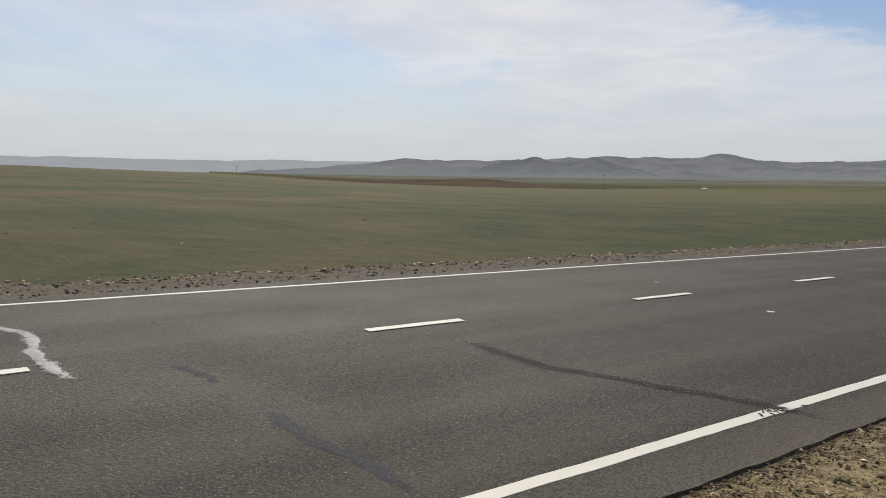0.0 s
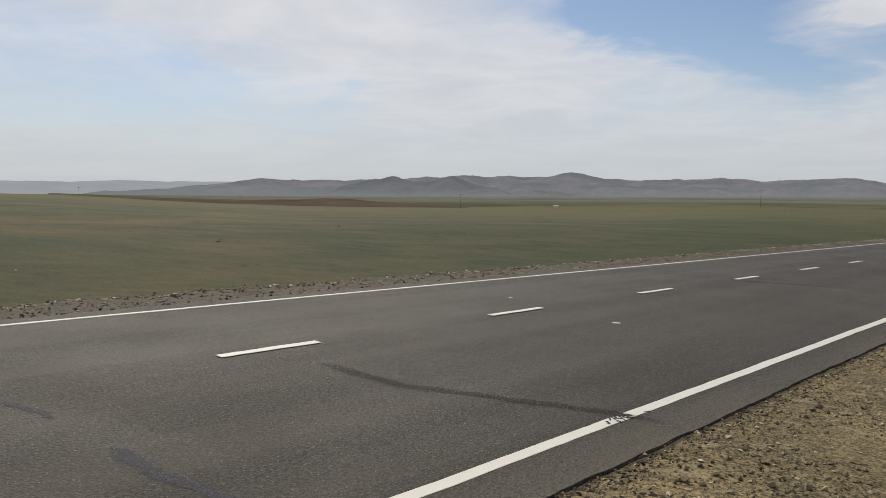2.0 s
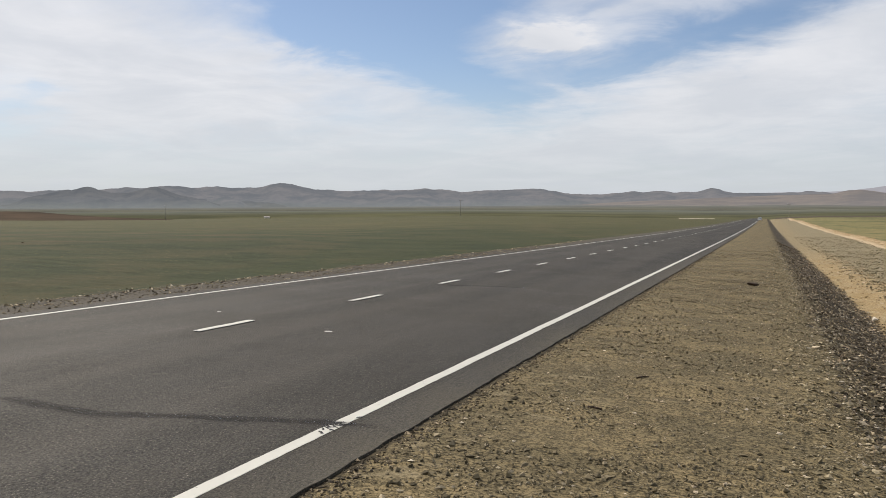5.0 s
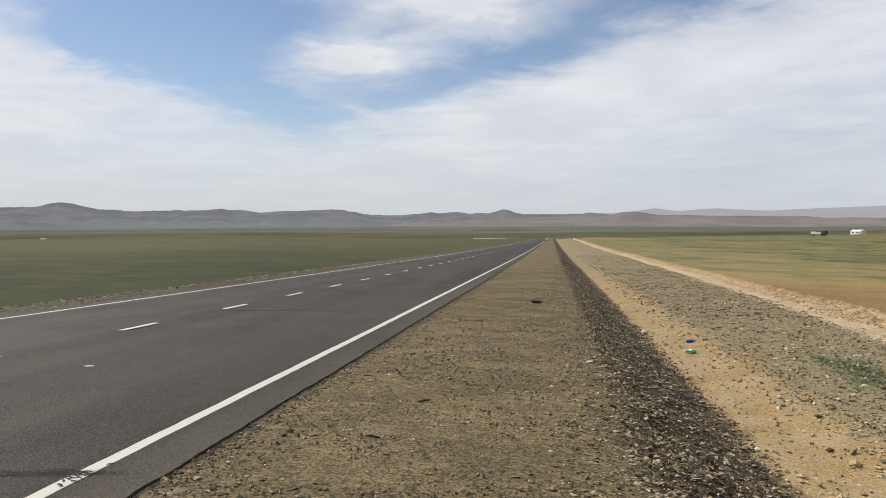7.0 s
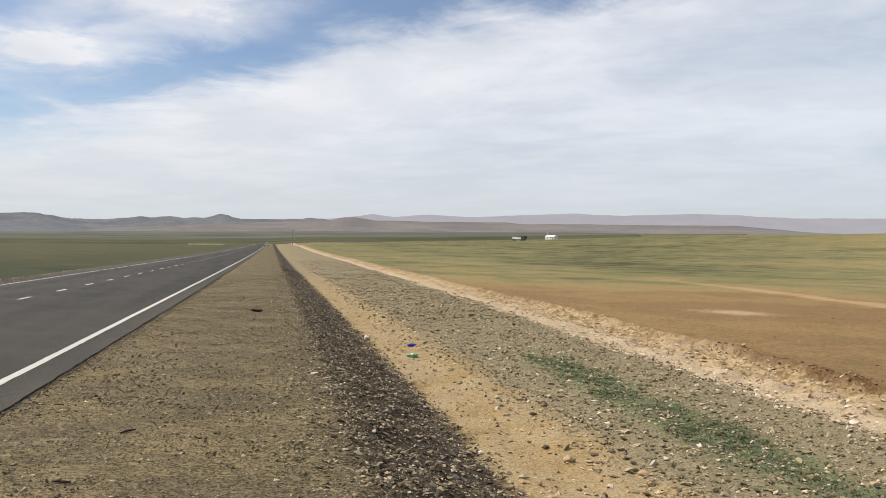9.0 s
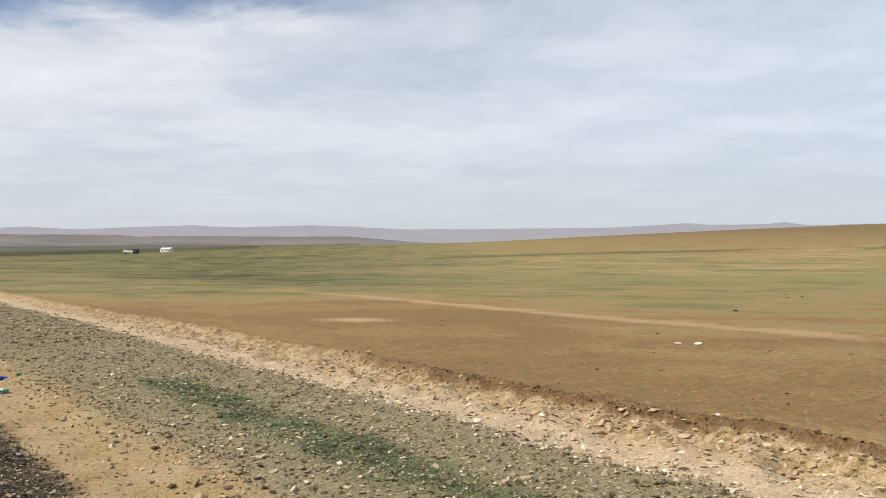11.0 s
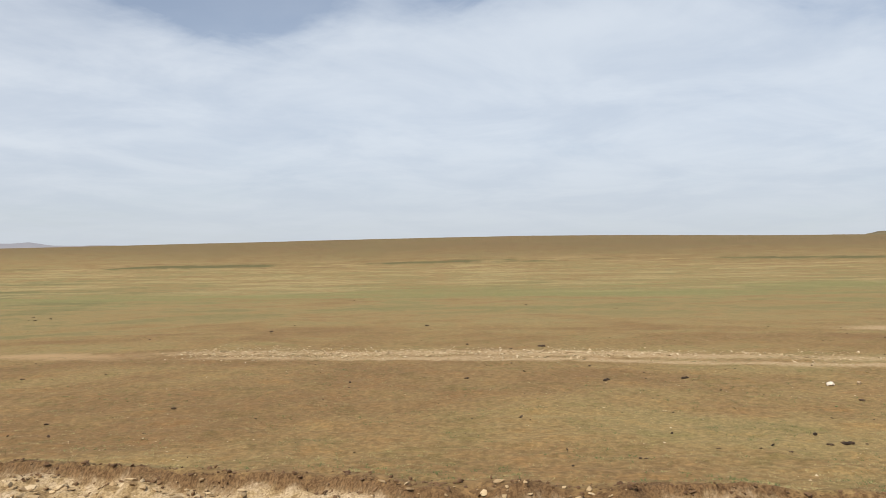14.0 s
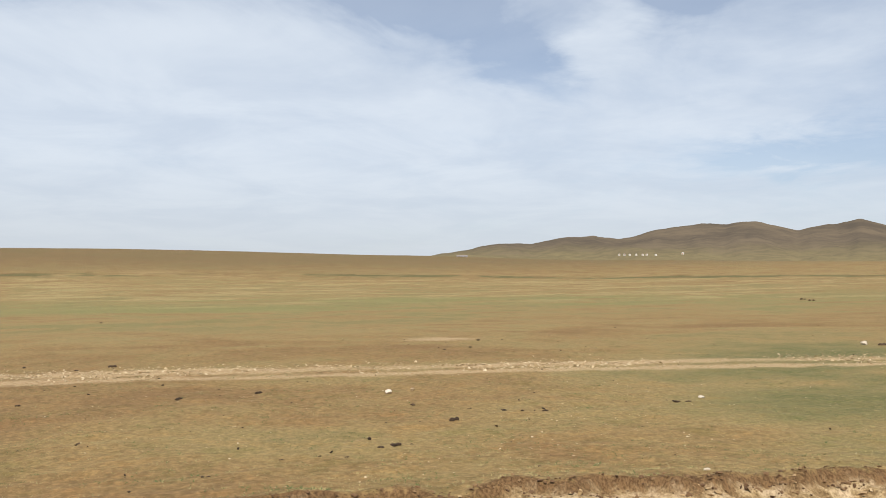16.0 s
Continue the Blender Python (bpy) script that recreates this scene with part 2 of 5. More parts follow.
def ground_material():
    mat, n = material("steppe_ground")
    p = place(n)
    px, py, pz = n.add("ShaderNodeSeparateXYZ", [p]).outputs
    flat = n.add("ShaderNodeCombineXYZ", [px, py, 0.0]).outputs[0]
    marks = [n.add("ShaderNodeAttribute") for _ in range(3)]
    marks[0].attribute_name, marks[1].attribute_name, marks[2].attribute_name = "across", "lush", "track"
    u, lush, track = (m.outputs["Fac"] for m in marks)
    fine, mid, small = n.noise(flat, 34.0, 4.0, 0.7), n.noise(flat, 5.0, 4.0, 0.6), n.noise(flat, 12.0, 3.0, 0.6)
    broad, wide, huge = n.noise(flat, 0.8, 4.0, 0.6), n.noise(flat, 0.11, 5.0, 0.62, 0.6), n.noise(flat, 0.022, 5.0, 0.6, 0.5)
    uw = n.math("ADD", u, n.math("ADD", n.math("MULTIPLY", n.math("SUBTRACT", broad, 0.5), 1.1), n.math("MULTIPLY", n.math("SUBTRACT", mid, 0.5), 0.7)))
    edge_mark = n.add("ShaderNodeAttribute")
    edge_mark.attribute_name = "bank"
    ue = n.math("ADD", edge_mark.outputs["Fac"], n.math("ADD", n.math("MULTIPLY", n.math("SUBTRACT", mid, 0.5), 0.3), n.math("MULTIPLY", n.math("SUBTRACT", small, 0.5), 0.32)))
    zone = lambda a, soft_edge=0.25: n.step(ue if a > 8 else uw, a - soft_edge, a + soft_edge)
    # steppe turf: bare earth, dry grass and green growth
    middle = n.noise(flat, 0.3, 4.0, 0.6, 0.4)
    patches = n.math("ADD", n.math("MULTIPLY", n.math("SUBTRACT", wide, 0.5), 1.6), n.math("ADD", n.math("MULTIPLY", n.math("SUBTRACT", huge, 0.5), 1.0), n.math("ADD", n.math("MULTIPLY", n.math("SUBTRACT", mid, 0.5), 0.5), n.math("MULTIPLY", n.math("SUBTRACT", middle, 0.5), 0.6))))
    lushness = n.math("ADD", lush, n.math("MULTIPLY", patches, n.math("SUBTRACT", 1.2, n.math("MULTIPLY", lush, 0.78))))
    lushness = n.math("MINIMUM", lushness, n.math("ADD", lush, 0.17))
    turf = n.ramp(lushness, TURF)
    # long drifts of straw, green shoots and bare earth
    drifts = n.noise(n.vec("MULTIPLY", flat, (1.0, 0.5, 1.0)), 0.06, 7.0, 0.68, 1.0)
    shoots = n.noise(n.vec("MULTIPLY", n.vec("ADD", flat, (31.0, 17.0, 0.0)), (1.0, 0.45, 1.0)), 0.035, 7.0, 0.66, 1.0)
    dry = n.step(lush, 0.5, 0.75, 1.0, 0.0)
    away = n.add("ShaderNodeVectorMath", [flat])
    away.operation = "LENGTH"
    reach = n.math("ADD", away.outputs["Value"], n.math("ADD", n.math("MULTIPLY", n.math("SUBTRACT", huge, 0.5), 170.0), n.math("MULTIPLY", n.math("SUBTRACT", wide, 0.5), 70.0)))
    open_land = n.math("MULTIPLY", dry, n.step(n.math("ADD", u, n.math("MULTIPLY", n.math("SUBTRACT", wide, 0.5), 40.0)), 36.0, 62.0))
    green_band = n.math("MULTIPLY", n.step(reach, 85.0, 130.0), n.step(reach, 150.0, 210.0, 1.0, 0.12))
    straw_band = n.math("MULTIPLY", n.step(reach, 130.0, 185.0, 0.12, 1.0), n.step(reach, 290.0, 400.0, 1.0, 0.1))
    patchy_noise = n.math("MULTIPLY", n.math("SUBTRACT", n.math("ADD", broad, middle), 1.0), 0.3)
    turf = n.mix(n.math("MULTIPLY", n.math("MULTIPLY", n.step(n.math("ADD", shoots, patchy_noise), 0.42, 0.6), n.math("MULTIPLY", green_band, 0.85)), open_land), turf, SHOOTS)
    turf = n.mix(n.math("MULTIPLY", n.math("MULTIPLY", n.step(n.math("ADD", drifts, patchy_noise), 0.47, 0.62), n.math("MULTIPLY", straw_band, 0.55)), open_land), turf, STRAW)
    dark_line = n.math("MULTIPLY", n.step(n.math("ABSOLUTE", n.math("SUBTRACT", n.math("ADD", away.outputs["Value"], n.math("MULTIPLY", n.math("SUBTRACT", wide, 0.5), 36.0)), 338.0)), 5.0, 14.0, 1.0, 0.0), n.step(huge, 0.42, 0.55))
    turf = n.mix(n.math("MULTIPLY", n.math("MULTIPLY", dark_line, 0.8), open_land), turf, (0.085, 0.085, 0.035))
    turf = n.mix(n.math("MULTIPLY", dry, n.step(n.math("ADD", u, n.math("MULTIPLY", n.math("SUBTRACT", huge, 0.5), 150.0)), 300.0, 470.0, 0.0, 0.78)), turf, n.mix(n.step(n.math("ADD", n.math("MULTIPLY", drifts, 0.5), n.math("MULTIPLY", shoots, 0.5)), 0.44, 0.56), FAR_OLIVE, FAR_BROWN))
    west = n.step(u, -13.0, -12.0, 1.0, 0.0)
    patch = n.math("ADD", n.math("MULTIPLY", wide, 0.4), n.math("ADD", n.math("MULTIPLY", middle, 0.12), n.math("MULTIPLY", huge, 0.48)))
    meadow = n.ramp(patch, [(0.4, MEADOW[0]), (0.48, MEADOW[1]), (0.54, MEADOW[2]), (0.6, MEADOW[3])])
    earth_far = n.step(n.math("SUBTRACT", n.math("MULTIPLY", px, -1.0), py), 40.0, 260.0, 0.0, 0.07)
    earthy = n.step(n.math("ADD", n.math("ADD", n.math("MULTIPLY", drifts, 0.7), n.math("MULTIPLY", middle, 0.3)), earth_far), 0.5, 0.6)
    inland = n.step(n.math("ADD", n.math("MULTIPLY", px, -1.0), n.math("MULTIPLY", n.math("SUBTRACT", wide, 0.5), 40.0)), 18.0, 48.0)
    meadow = n.mix(n.step(inland, 0.0, 1.0, 0.5, 0.0), meadow, n.mix(n.step(middle, 0.4, 0.6), MEADOW[0], MEADOW[1]))
    meadow = n.mix(n.math("MULTIPLY", n.math("MULTIPLY", earthy, 0.8), n.step(inland, 0.0, 1.0, 0.45, 1.0)), meadow, WEST_EARTH)
    meadow = n.mix(n.step(n.math("ADD", py, n.math("MULTIPLY", n.math("SUBTRACT", wide, 0.5), 60.0)), 25.0, 180.0, 0.0, 0.6), meadow, MEADOW_FAR)
    turf = n.mix(west, turf, meadow)
    blades = n.step(n.math("ADD", n.math("MULTIPLY", fine, 0.4), n.math("MULTIPLY", small, 0.6)), 0.42, 0.6)
    turf = n.mix(blades, n.mix(1.0, turf, (0.8, 0.81, 0.79), "MULTIPLY"), n.mix(1.0, turf, (1.15, 1.14, 1.1), "MULTIPLY"))
    turf = n.mix(n.step(mid, 0.35, 0.65), n.mix(1.0, turf, (0.88, 0.9, 0.87), "MULTIPLY"), n.mix(1.0, turf, (1.1, 1.09, 1.07), "MULTIPLY"))
    mottle = n.math("ADD", n.math("MULTIPLY", broad, 0.55), n.math("MULTIPLY", n.noise(flat, 2.2, 4.0, 0.6, 0.5), 0.45))
    turf = n.mix(n.math("MULTIPLY", n.step(mottle, 0.5, 0.66), n.math("SUBTRACT", 0.6, n.math("MULTIPLY", west, 0.5))), turf, n.mix(1.0, turf, (1.15, 1.02, 0.9), "MULTIPLY"))
    turf = n.mix(n.math("MULTIPLY", n.step(mottle, 0.36, 0.5, 1.0, 0.0), n.math("SUBTRACT", 0.75, n.math("MULTIPLY", west, 0.4))), turf, n.mix(1.0, turf, (0.76, 0.84, 0.74), "MULTIPLY"))
    redness, moss = n.add("ShaderNodeAttribute"), n.add("ShaderNodeAttribute")
    redness.attribute_name, moss.attribute_name = "redness", "moss"
    bare = n.step(n.math("ADD", track, n.math("MULTIPLY", n.math("SUBTRACT", n.math("ADD", middle, mid), 1.0), 0.9)), 0.3, 0.95)
    bare_tone = n.mix(redness.outputs["Fac"], n.mix(n.step(small, 0.4, 0.6), TRACK_PALE, TRACK_RED), n.mix(n.step(mid, 0.35, 0.65), TRACK_ORANGE, TRACK_RED))
    turf = n.mix(n.math("MULTIPLY", bare, 0.8), turf, bare_tone)
    pebble = n.step(n.math("ADD", n.math("MULTIPLY", fine, 0.7), n.math("MULTIPLY", small, 0.3)), 0.4, 0.6)
    tone = lambda a, b: n.mix(pebble, a, b)
    colour = turf
    left_gravel = tone((0.038, 0.033, 0.026), (0.112, 0.098, 0.077))
    colour = n.mix(zone(-12.9, 0.4), colour, left_gravel)
    shoulder = n.mix(n.step(n.math("ADD", n.math("MULTIPLY", broad, 0.6), n.math("MULTIPLY", mid, 0.4)), 0.4, 0.62), n.mix(1.0, tone(*SHOULDER), (0.74, 0.75, 0.75), "MULTIPLY"), n.mix(1.0, tone(*SHOULDER), (1.2, 1.17, 1.12), "MULTIPLY"))
    edge = n.math("ADD", u, n.math("ADD", n.math("MULTIPLY", n.math("SUBTRACT", mid, 0.5), 0.2), n.math("MULTIPLY", n.math("SUBTRACT", small, 0.5), 0.1)))
    dust_or_haze = n.math("MULTIPLY", n.step(n.noise(flat, 2.6, 3.0, 0.55, 0.4), 0.58, 0.68, 0.0, 0.6), n.math("MULTIPLY", n.step(edge, -2.45, -2.3), n.step(edge, -1.75, -1.1, 1.0, 0.12)))
    shoulder = n.mix(dust_or_haze, shoulder, tone((0.17, 0.137, 0.08), (0.26, 0.215, 0.135)))
    shoulder = n.mix(n.step(edge, -2.5, -2.4, 0.85, 0.0), shoulder, tone((0.012, 0.0095, 0.006), (0.05, 0.04, 0.025)))
    colour = n.mix(zone(-6.0, 0.2), colour, shoulder)
    colour = n.mix(zone(1.05, 0.4), colour, tone(*DARK_BANK))
    sandy = n.mix(n.step(broad, 0.35, 0.65), tone(*SAND), tone(*SAND_PALE))
    colour = n.mix(zone(2.55, 0.2), colour, n.mix(n.step(n.math("ADD", py, n.math("MULTIPLY", n.math("SUBTRACT", wide, 0.5), 60.0)), 38.0, 95.0, 0.0, 0.75), sandy, tone(*STRIP)))
    growth = n.math("ADD", moss.outputs["Fac"], n.math("MULTIPLY", n.math("SUBTRACT", n.math("ADD", mid, broad), 1.0), 1.3))
    strip = n.mix(n.math("MULTIPLY", n.step(growth, 0.25, 0.85), 0.75), tone(*STRIP), tone(*STRIP_GREEN))
    colour = n.mix(zone(4.2, 0.45), colour, strip)
    colour = n.mix(zone(8.35, 0.25), colour, tone(*WHITE_TRACK))
    colour = n.mix(n.math("MULTIPLY", zone(9.8, 0.5), n.step(n.math("ADD", n.math("MULTIPLY", mid, 0.6), n.math("MULTIPLY", broad, 0.4)), 0.38, 0.56, 0.15, 0.9)), colour, tone(*SAND))
    colour = n.mix(n.math("MULTIPLY", zone(10.2, 0.3), n.step(n.math("ADD", n.math("MULTIPLY", mid, 0.55), n.math("MULTIPLY", broad, 0.45)), 0.5, 0.58, 0.0, 0.6)), colour, tone(*RED_BANK))
    lasting = n.step(n.math("ADD", py, n.math("MULTIPLY", n.math("SUBTRACT", broad, 0.5), 14.0)), 14.0, 22.0, 1.0, 0.25)
    colour = n.mix(n.math("MULTIPLY", zone(10.76, 0.12), lasting), colour, tone(*RED_BANK))
    colour = n.mix(zone(11.02, 0.16), colour, turf)
    relief = n.math("ADD", n.math("MULTIPLY", fine, 0.5), n.math("ADD", small, n.math("MULTIPLY", mid, 1.2)))
    surface(n, colour, 0.95, relief, 0.32, 0.03, spec=0.15)
    return mat


# darkest greens, here and in MEADOW, include shade of grass seen against sun
TURF = [(0.0, (0.196, 0.122, 0.057)), (0.1, (0.212, 0.136, 0.063)), (0.2, (0.228, 0.15, 0.069)), (0.34, (0.243, 0.172, 0.079)), (0.46, (0.242, 0.184, 0.086)), (0.55, (0.198, 0.162, 0.074)), (0.66, (0.158, 0.144, 0.064)), (0.76, (0.12, 0.115, 0.05)), (0.87, (0.068, 0.064, 0.028)), (0.94, (0.041, 0.042, 0.017)), (1.0, (0.024, 0.034, 0.0125))]
SHOOTS, STRAW, WEST_EARTH = (0.192, 0.186, 0.078), (0.37, 0.295, 0.155), (0.072, 0.053, 0.027)
MEADOW = ((0.021, 0.029, 0.0105), (0.033, 0.04, 0.0145), (0.05, 0.049, 0.021), (0.076, 0.065, 0.029))
MEADOW_FAR = (0.08, 0.074, 0.031)
FAR_BROWN, FAR_OLIVE = (0.158, 0.107, 0.057), (0.142, 0.111, 0.056)
TRACK_PALE, TRACK_RED, TRACK_ORANGE = (0.45, 0.352, 0.218), (0.32, 0.215, 0.112), (0.385, 0.262, 0.14)
SHOULDER = ((0.045, 0.0358, 0.019), (0.205, 0.163, 0.091))
DARK_BANK = ((0.024, 0.0185, 0.0118), (0.086, 0.067, 0.044))
SAND, SAND_PALE = ((0.185, 0.128, 0.059), (0.35, 0.252, 0.124)), ((0.215, 0.158, 0.085), (0.36, 0.285, 0.168))
STRIP, STRIP_GREEN = ((0.115, 0.095, 0.055), (0.265, 0.22, 0.138)), ((0.058, 0.08, 0.036), (0.115, 0.142, 0.07))
WHITE_TRACK = ((0.29, 0.215, 0.132), (0.5, 0.4, 0.27))
RED_BANK = ((0.075, 0.042, 0.019), (0.165, 0.1, 0.048))
GROUND = ground_material()


def asphalt_material():
    mat, n = material("worn_asphalt")
    p = place(n)
    px, py, pz = n.add("ShaderNodeSeparateXYZ", [p]).outputs
    chips = n.noise(p, 75.0, 3.0, 0.7)
    grit = n.add("ShaderNodeTexVoronoi", {"Vector": p, "Scale": 48.0}).outputs["Distance"]
    blot = n.noise(p, 0.5, 5.0, 0.6, 0.4)
    lanes = n.noise(n.vec("MULTIPLY", p, (1.0, 0.04, 1.0)), 1.1, 3.0, 0.5)
    coarse = n.noise(p, 28.0, 3.0, 0.7)
    speck = n.math("ADD", n.math("MULTIPLY", chips, 0.4), n.math("MULTIPLY", n.noise(p, 42.0, 3.0, 0.65), 0.6))
    colour = n.mix(n.step(speck, 0.43, 0.57), ASPHALT[0], ASPHALT[1])
    colour = n.mix(n.math("MULTIPLY", n.step(blot, 0.35, 0.7), 0.25), colour, ASPHALT[2])
    colour = n.mix(n.math("MULTIPLY", n.step(lanes, 0.4, 0.65), 0.25), colour, (0.085, 0.074, 0.061))
    colour = n.mix(n.math("MULTIPLY", n.step(chips, 0.62, 0.69), 0.7), colour, (0.26, 0.23, 0.19))
    dusty = n.math("MULTIPLY", n.step(n.math("ADD", px, n.math("MULTIPLY", n.math("SUBTRACT", coarse, 0.5), 0.5)), -3.15, -2.45), n.step(n.math("ADD", n.math("MULTIPLY", blot, 0.4), n.math("MULTIPLY", speck, 0.6)), 0.38, 0.6, 0.1, 0.95))
    colour = n.mix(n.math("MULTIPLY", dusty, 0.8), colour, (0.085, 0.074, 0.055))
    rough = n.step(blot, 0.3, 0.7, 0.72, 0.8)
    surface(n, colour, rough, n.math("ADD", grit, n.math("MULTIPLY", speck, 1.5)), 0.5, 0.01, spec=0.19)
    return mat


ASPHALT = ((0.006, 0.0055, 0.0044), (0.0425, 0.038, 0.031), (0.022, 0.0196, 0.0158))
ROAD = asphalt_material()


def paint_material(name, colour, wear):
    mat, n = material(name)
    p = place(n)
    chips = n.math("ADD", n.math("MULTIPLY", n.noise(p, 38.0, 4.0, 0.7), 0.6), n.math("MULTIPLY", n.noise(p, 2.5, 3.0, 0.6), 0.4))
    tone = n.mix(n.noise(p, 9.0, 4.0, 0.6), tuple(c * 0.86 for c in colour), colour)
    tone = n.mix(n.step(chips, wear, wear + 0.05), tone, (0.11, 0.105, 0.095))
    surface(n, tone, 0.6, chips, 0.2, 0.003)
    return mat


LINE_PAINT = paint_material("white_line_paint", (0.53, 0.52, 0.475), 0.61)


def tar_material(name, colour, rough, spec, cover):
    """Bitumen spread thin: whole in the middle, worn through to the road towards its edges."""
    mat, n = material(name)
    p = place(n)
    grain = n.math("ADD", n.math("MULTIPLY", n.noise(p, 45.0, 4.0, 0.7), 0.55), n.math("MULTIPLY", n.noise(p, 9.0, 3.0, 0.6), 0.45))
    body = n.add("ShaderNodeAttribute")
    body.attribute_name = "body"
    tone = n.mix(grain, tuple(c * 0.7 for c in colour), tuple(c * 1.3 for c in colour))
    normal = n.add("ShaderNodeBump", {"Strength": 0.3, "Distance": 0.006, "Height": grain}).outputs[0]
    tar = n.add("ShaderNodeBsdfPrincipled", {"Base Color": tone, "Roughness": rough, "Specular IOR Level": spec, "Normal": normal}).outputs[0]
    worn = n.math("MULTIPLY", n.step(n.math("ADD", body.outputs["Fac"], n.math("MULTIPLY", n.math("SUBTRACT", grain, 0.5), 2.8)), 0.1, 1.1), cover)
    both = n.add("ShaderNodeMixShader", [worn, n.add("ShaderNodeBsdfTransparent").outputs[0], tar]).outputs[0]
    n.tree.links.new(both, n.add("ShaderNodeOutputMaterial").inputs[0])
    return mat


SEAL = tar_material("bitumen_seal", (0.0165, 0.016, 0.0185), 0.8, 0.12, 0.42)
SEAL_SPOT = tar_material("bitumen_spots", (0.02, 0.02, 0.022), 0.75, 0.2, 1.0)
SEAL_BLUE = tar_material("bluish_bitumen_smear", (0.033, 0.036, 0.052), 0.75, 0.17, 0.65)
SEAL_PALE = tar_material("pale_bitumen_seal", (0.2, 0.195, 0.205), 0.45, 0.45, 0.95)
STONE_GREY = rock_material("grey_brown_stones", (0.078, 0.063, 0.034), (0.25, 0.204, 0.117), (0.47, 0.39, 0.26))
STONE_DARK = rock_material("dark_stones", (0.02, 0.0142, 0.008), (0.115, 0.087, 0.052), (0.42, 0.335, 0.215))
STONE_PALE = rock_material("pale_stones", (0.33, 0.245, 0.15), (0.55, 0.45, 0.32), (0.68, 0.6, 0.48))
CLOD = rock_material("earth_clods", (0.23, 0.155, 0.08), (0.43, 0.315, 0.175), (0.52, 0.41, 0.26))
RED_CLOD = rock_material("red_earth_clods", (0.075, 0.04, 0.02), (0.15, 0.088, 0.044), (0.22, 0.14, 0.07))
STONE_SHOULDER = rock_material("shoulder_gravel_stones", (0.068, 0.055, 0.031), (0.2, 0.16, 0.093), (0.38, 0.315, 0.21))
STONE_SHARD = rock_material("grey_stone_shards", (0.085, 0.07, 0.05), (0.24, 0.205, 0.15), (0.46, 0.4, 0.31))
CLOD_PALE = rock_material("pale_earth_stones", (0.26, 0.19, 0.105), (0.46, 0.36, 0.22), (0.58, 0.49, 0.35))
DUNG = rock_material("dark_dung", (0.02, 0.012, 0.007), (0.05, 0.031, 0.018), (0.1, 0.065, 0.038))
WHITE_STONE = rock_material("white_stones", (0.42, 0.36, 0.28), (0.62, 0.56, 0.48), (0.7, 0.65, 0.57))
GRASS = rock_material("short_grass", (0.06, 0.09, 0.04), (0.1, 0.135, 0.062), (0.15, 0.165, 0.082), 0.8)
GRASS_DARK = rock_material("dark_short_grass", (0.085, 0.085, 0.036), (0.14, 0.128, 0.054), (0.19, 0.155, 0.075), 0.85)
GRASS_FIELD = rock_material("dark_green_grass_tufts", (0.05, 0.075, 0.024), (0.1, 0.125, 0.042), (0.17, 0.155, 0.062), 0.85)
STUBBLE = rock_material("dry_stubble", (0.2, 0.165, 0.075), (0.34, 0.27, 0.125), (0.23, 0.22, 0.09), 0.85)


def hill_material(name, low, high, air, amount, meadow=None, low_haze=0.0, foot=(22.0, 85.0)):
    """Far hills: grass and rock, the haze before them mixed in as a glow."""
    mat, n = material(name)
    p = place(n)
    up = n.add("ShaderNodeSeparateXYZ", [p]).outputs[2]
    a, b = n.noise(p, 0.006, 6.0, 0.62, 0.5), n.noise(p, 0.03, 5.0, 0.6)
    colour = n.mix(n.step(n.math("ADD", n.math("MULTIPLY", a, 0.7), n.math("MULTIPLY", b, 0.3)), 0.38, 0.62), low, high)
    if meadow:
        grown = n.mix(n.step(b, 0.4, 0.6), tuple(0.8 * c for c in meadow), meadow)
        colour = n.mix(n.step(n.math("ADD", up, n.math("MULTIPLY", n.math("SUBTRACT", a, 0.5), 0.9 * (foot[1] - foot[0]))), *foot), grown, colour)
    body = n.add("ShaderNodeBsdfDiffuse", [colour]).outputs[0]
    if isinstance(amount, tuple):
        # painted haze thickens with distance from the origin
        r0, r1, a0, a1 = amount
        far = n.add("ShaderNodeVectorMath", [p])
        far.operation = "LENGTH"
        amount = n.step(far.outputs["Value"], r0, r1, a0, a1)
    elif low_haze:
        # more haze glow towards the hills' feet, in uneven drifts
        dust_or_haze = n.math("MULTIPLY", n.step(n.noise(p, 0.0022, 3.0, 0.5), 0.35, 0.65, 0.3, 1.0), low_haze)
        amount = n.math("ADD", amount, n.math("MULTIPLY", n.step(up, -20.0, 60.0, 1.0, 0.0), dust_or_haze), clamp=True)
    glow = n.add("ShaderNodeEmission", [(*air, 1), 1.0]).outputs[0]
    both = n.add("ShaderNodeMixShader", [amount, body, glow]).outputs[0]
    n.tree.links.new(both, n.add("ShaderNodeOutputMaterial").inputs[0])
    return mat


# ---- building helpers ----
def mesh_of(name, verts, faces, mat, smooth_shade=True):
    me = bpy.data.meshes.new(name)
    me.from_pydata(verts.tolist() if isinstance(verts, np.ndarray) else verts, [], faces.tolist() if isinstance(faces, np.ndarray) else faces)
    me.polygons.foreach_set("use_smooth", [smooth_shade] * len(me.polygons))
    me.materials.append(mat)
    me.update()
    return me


def bm_mesh(name, bm, mat, smooth_shade=False):
    me = bpy.data.meshes.new(name)
    bm.normal_update()
    bm.to_mesh(me)
    bm.free()
    me.polygons.foreach_set("use_smooth", [smooth_shade] * len(me.polygons))
    me.materials.append(mat)
    return me


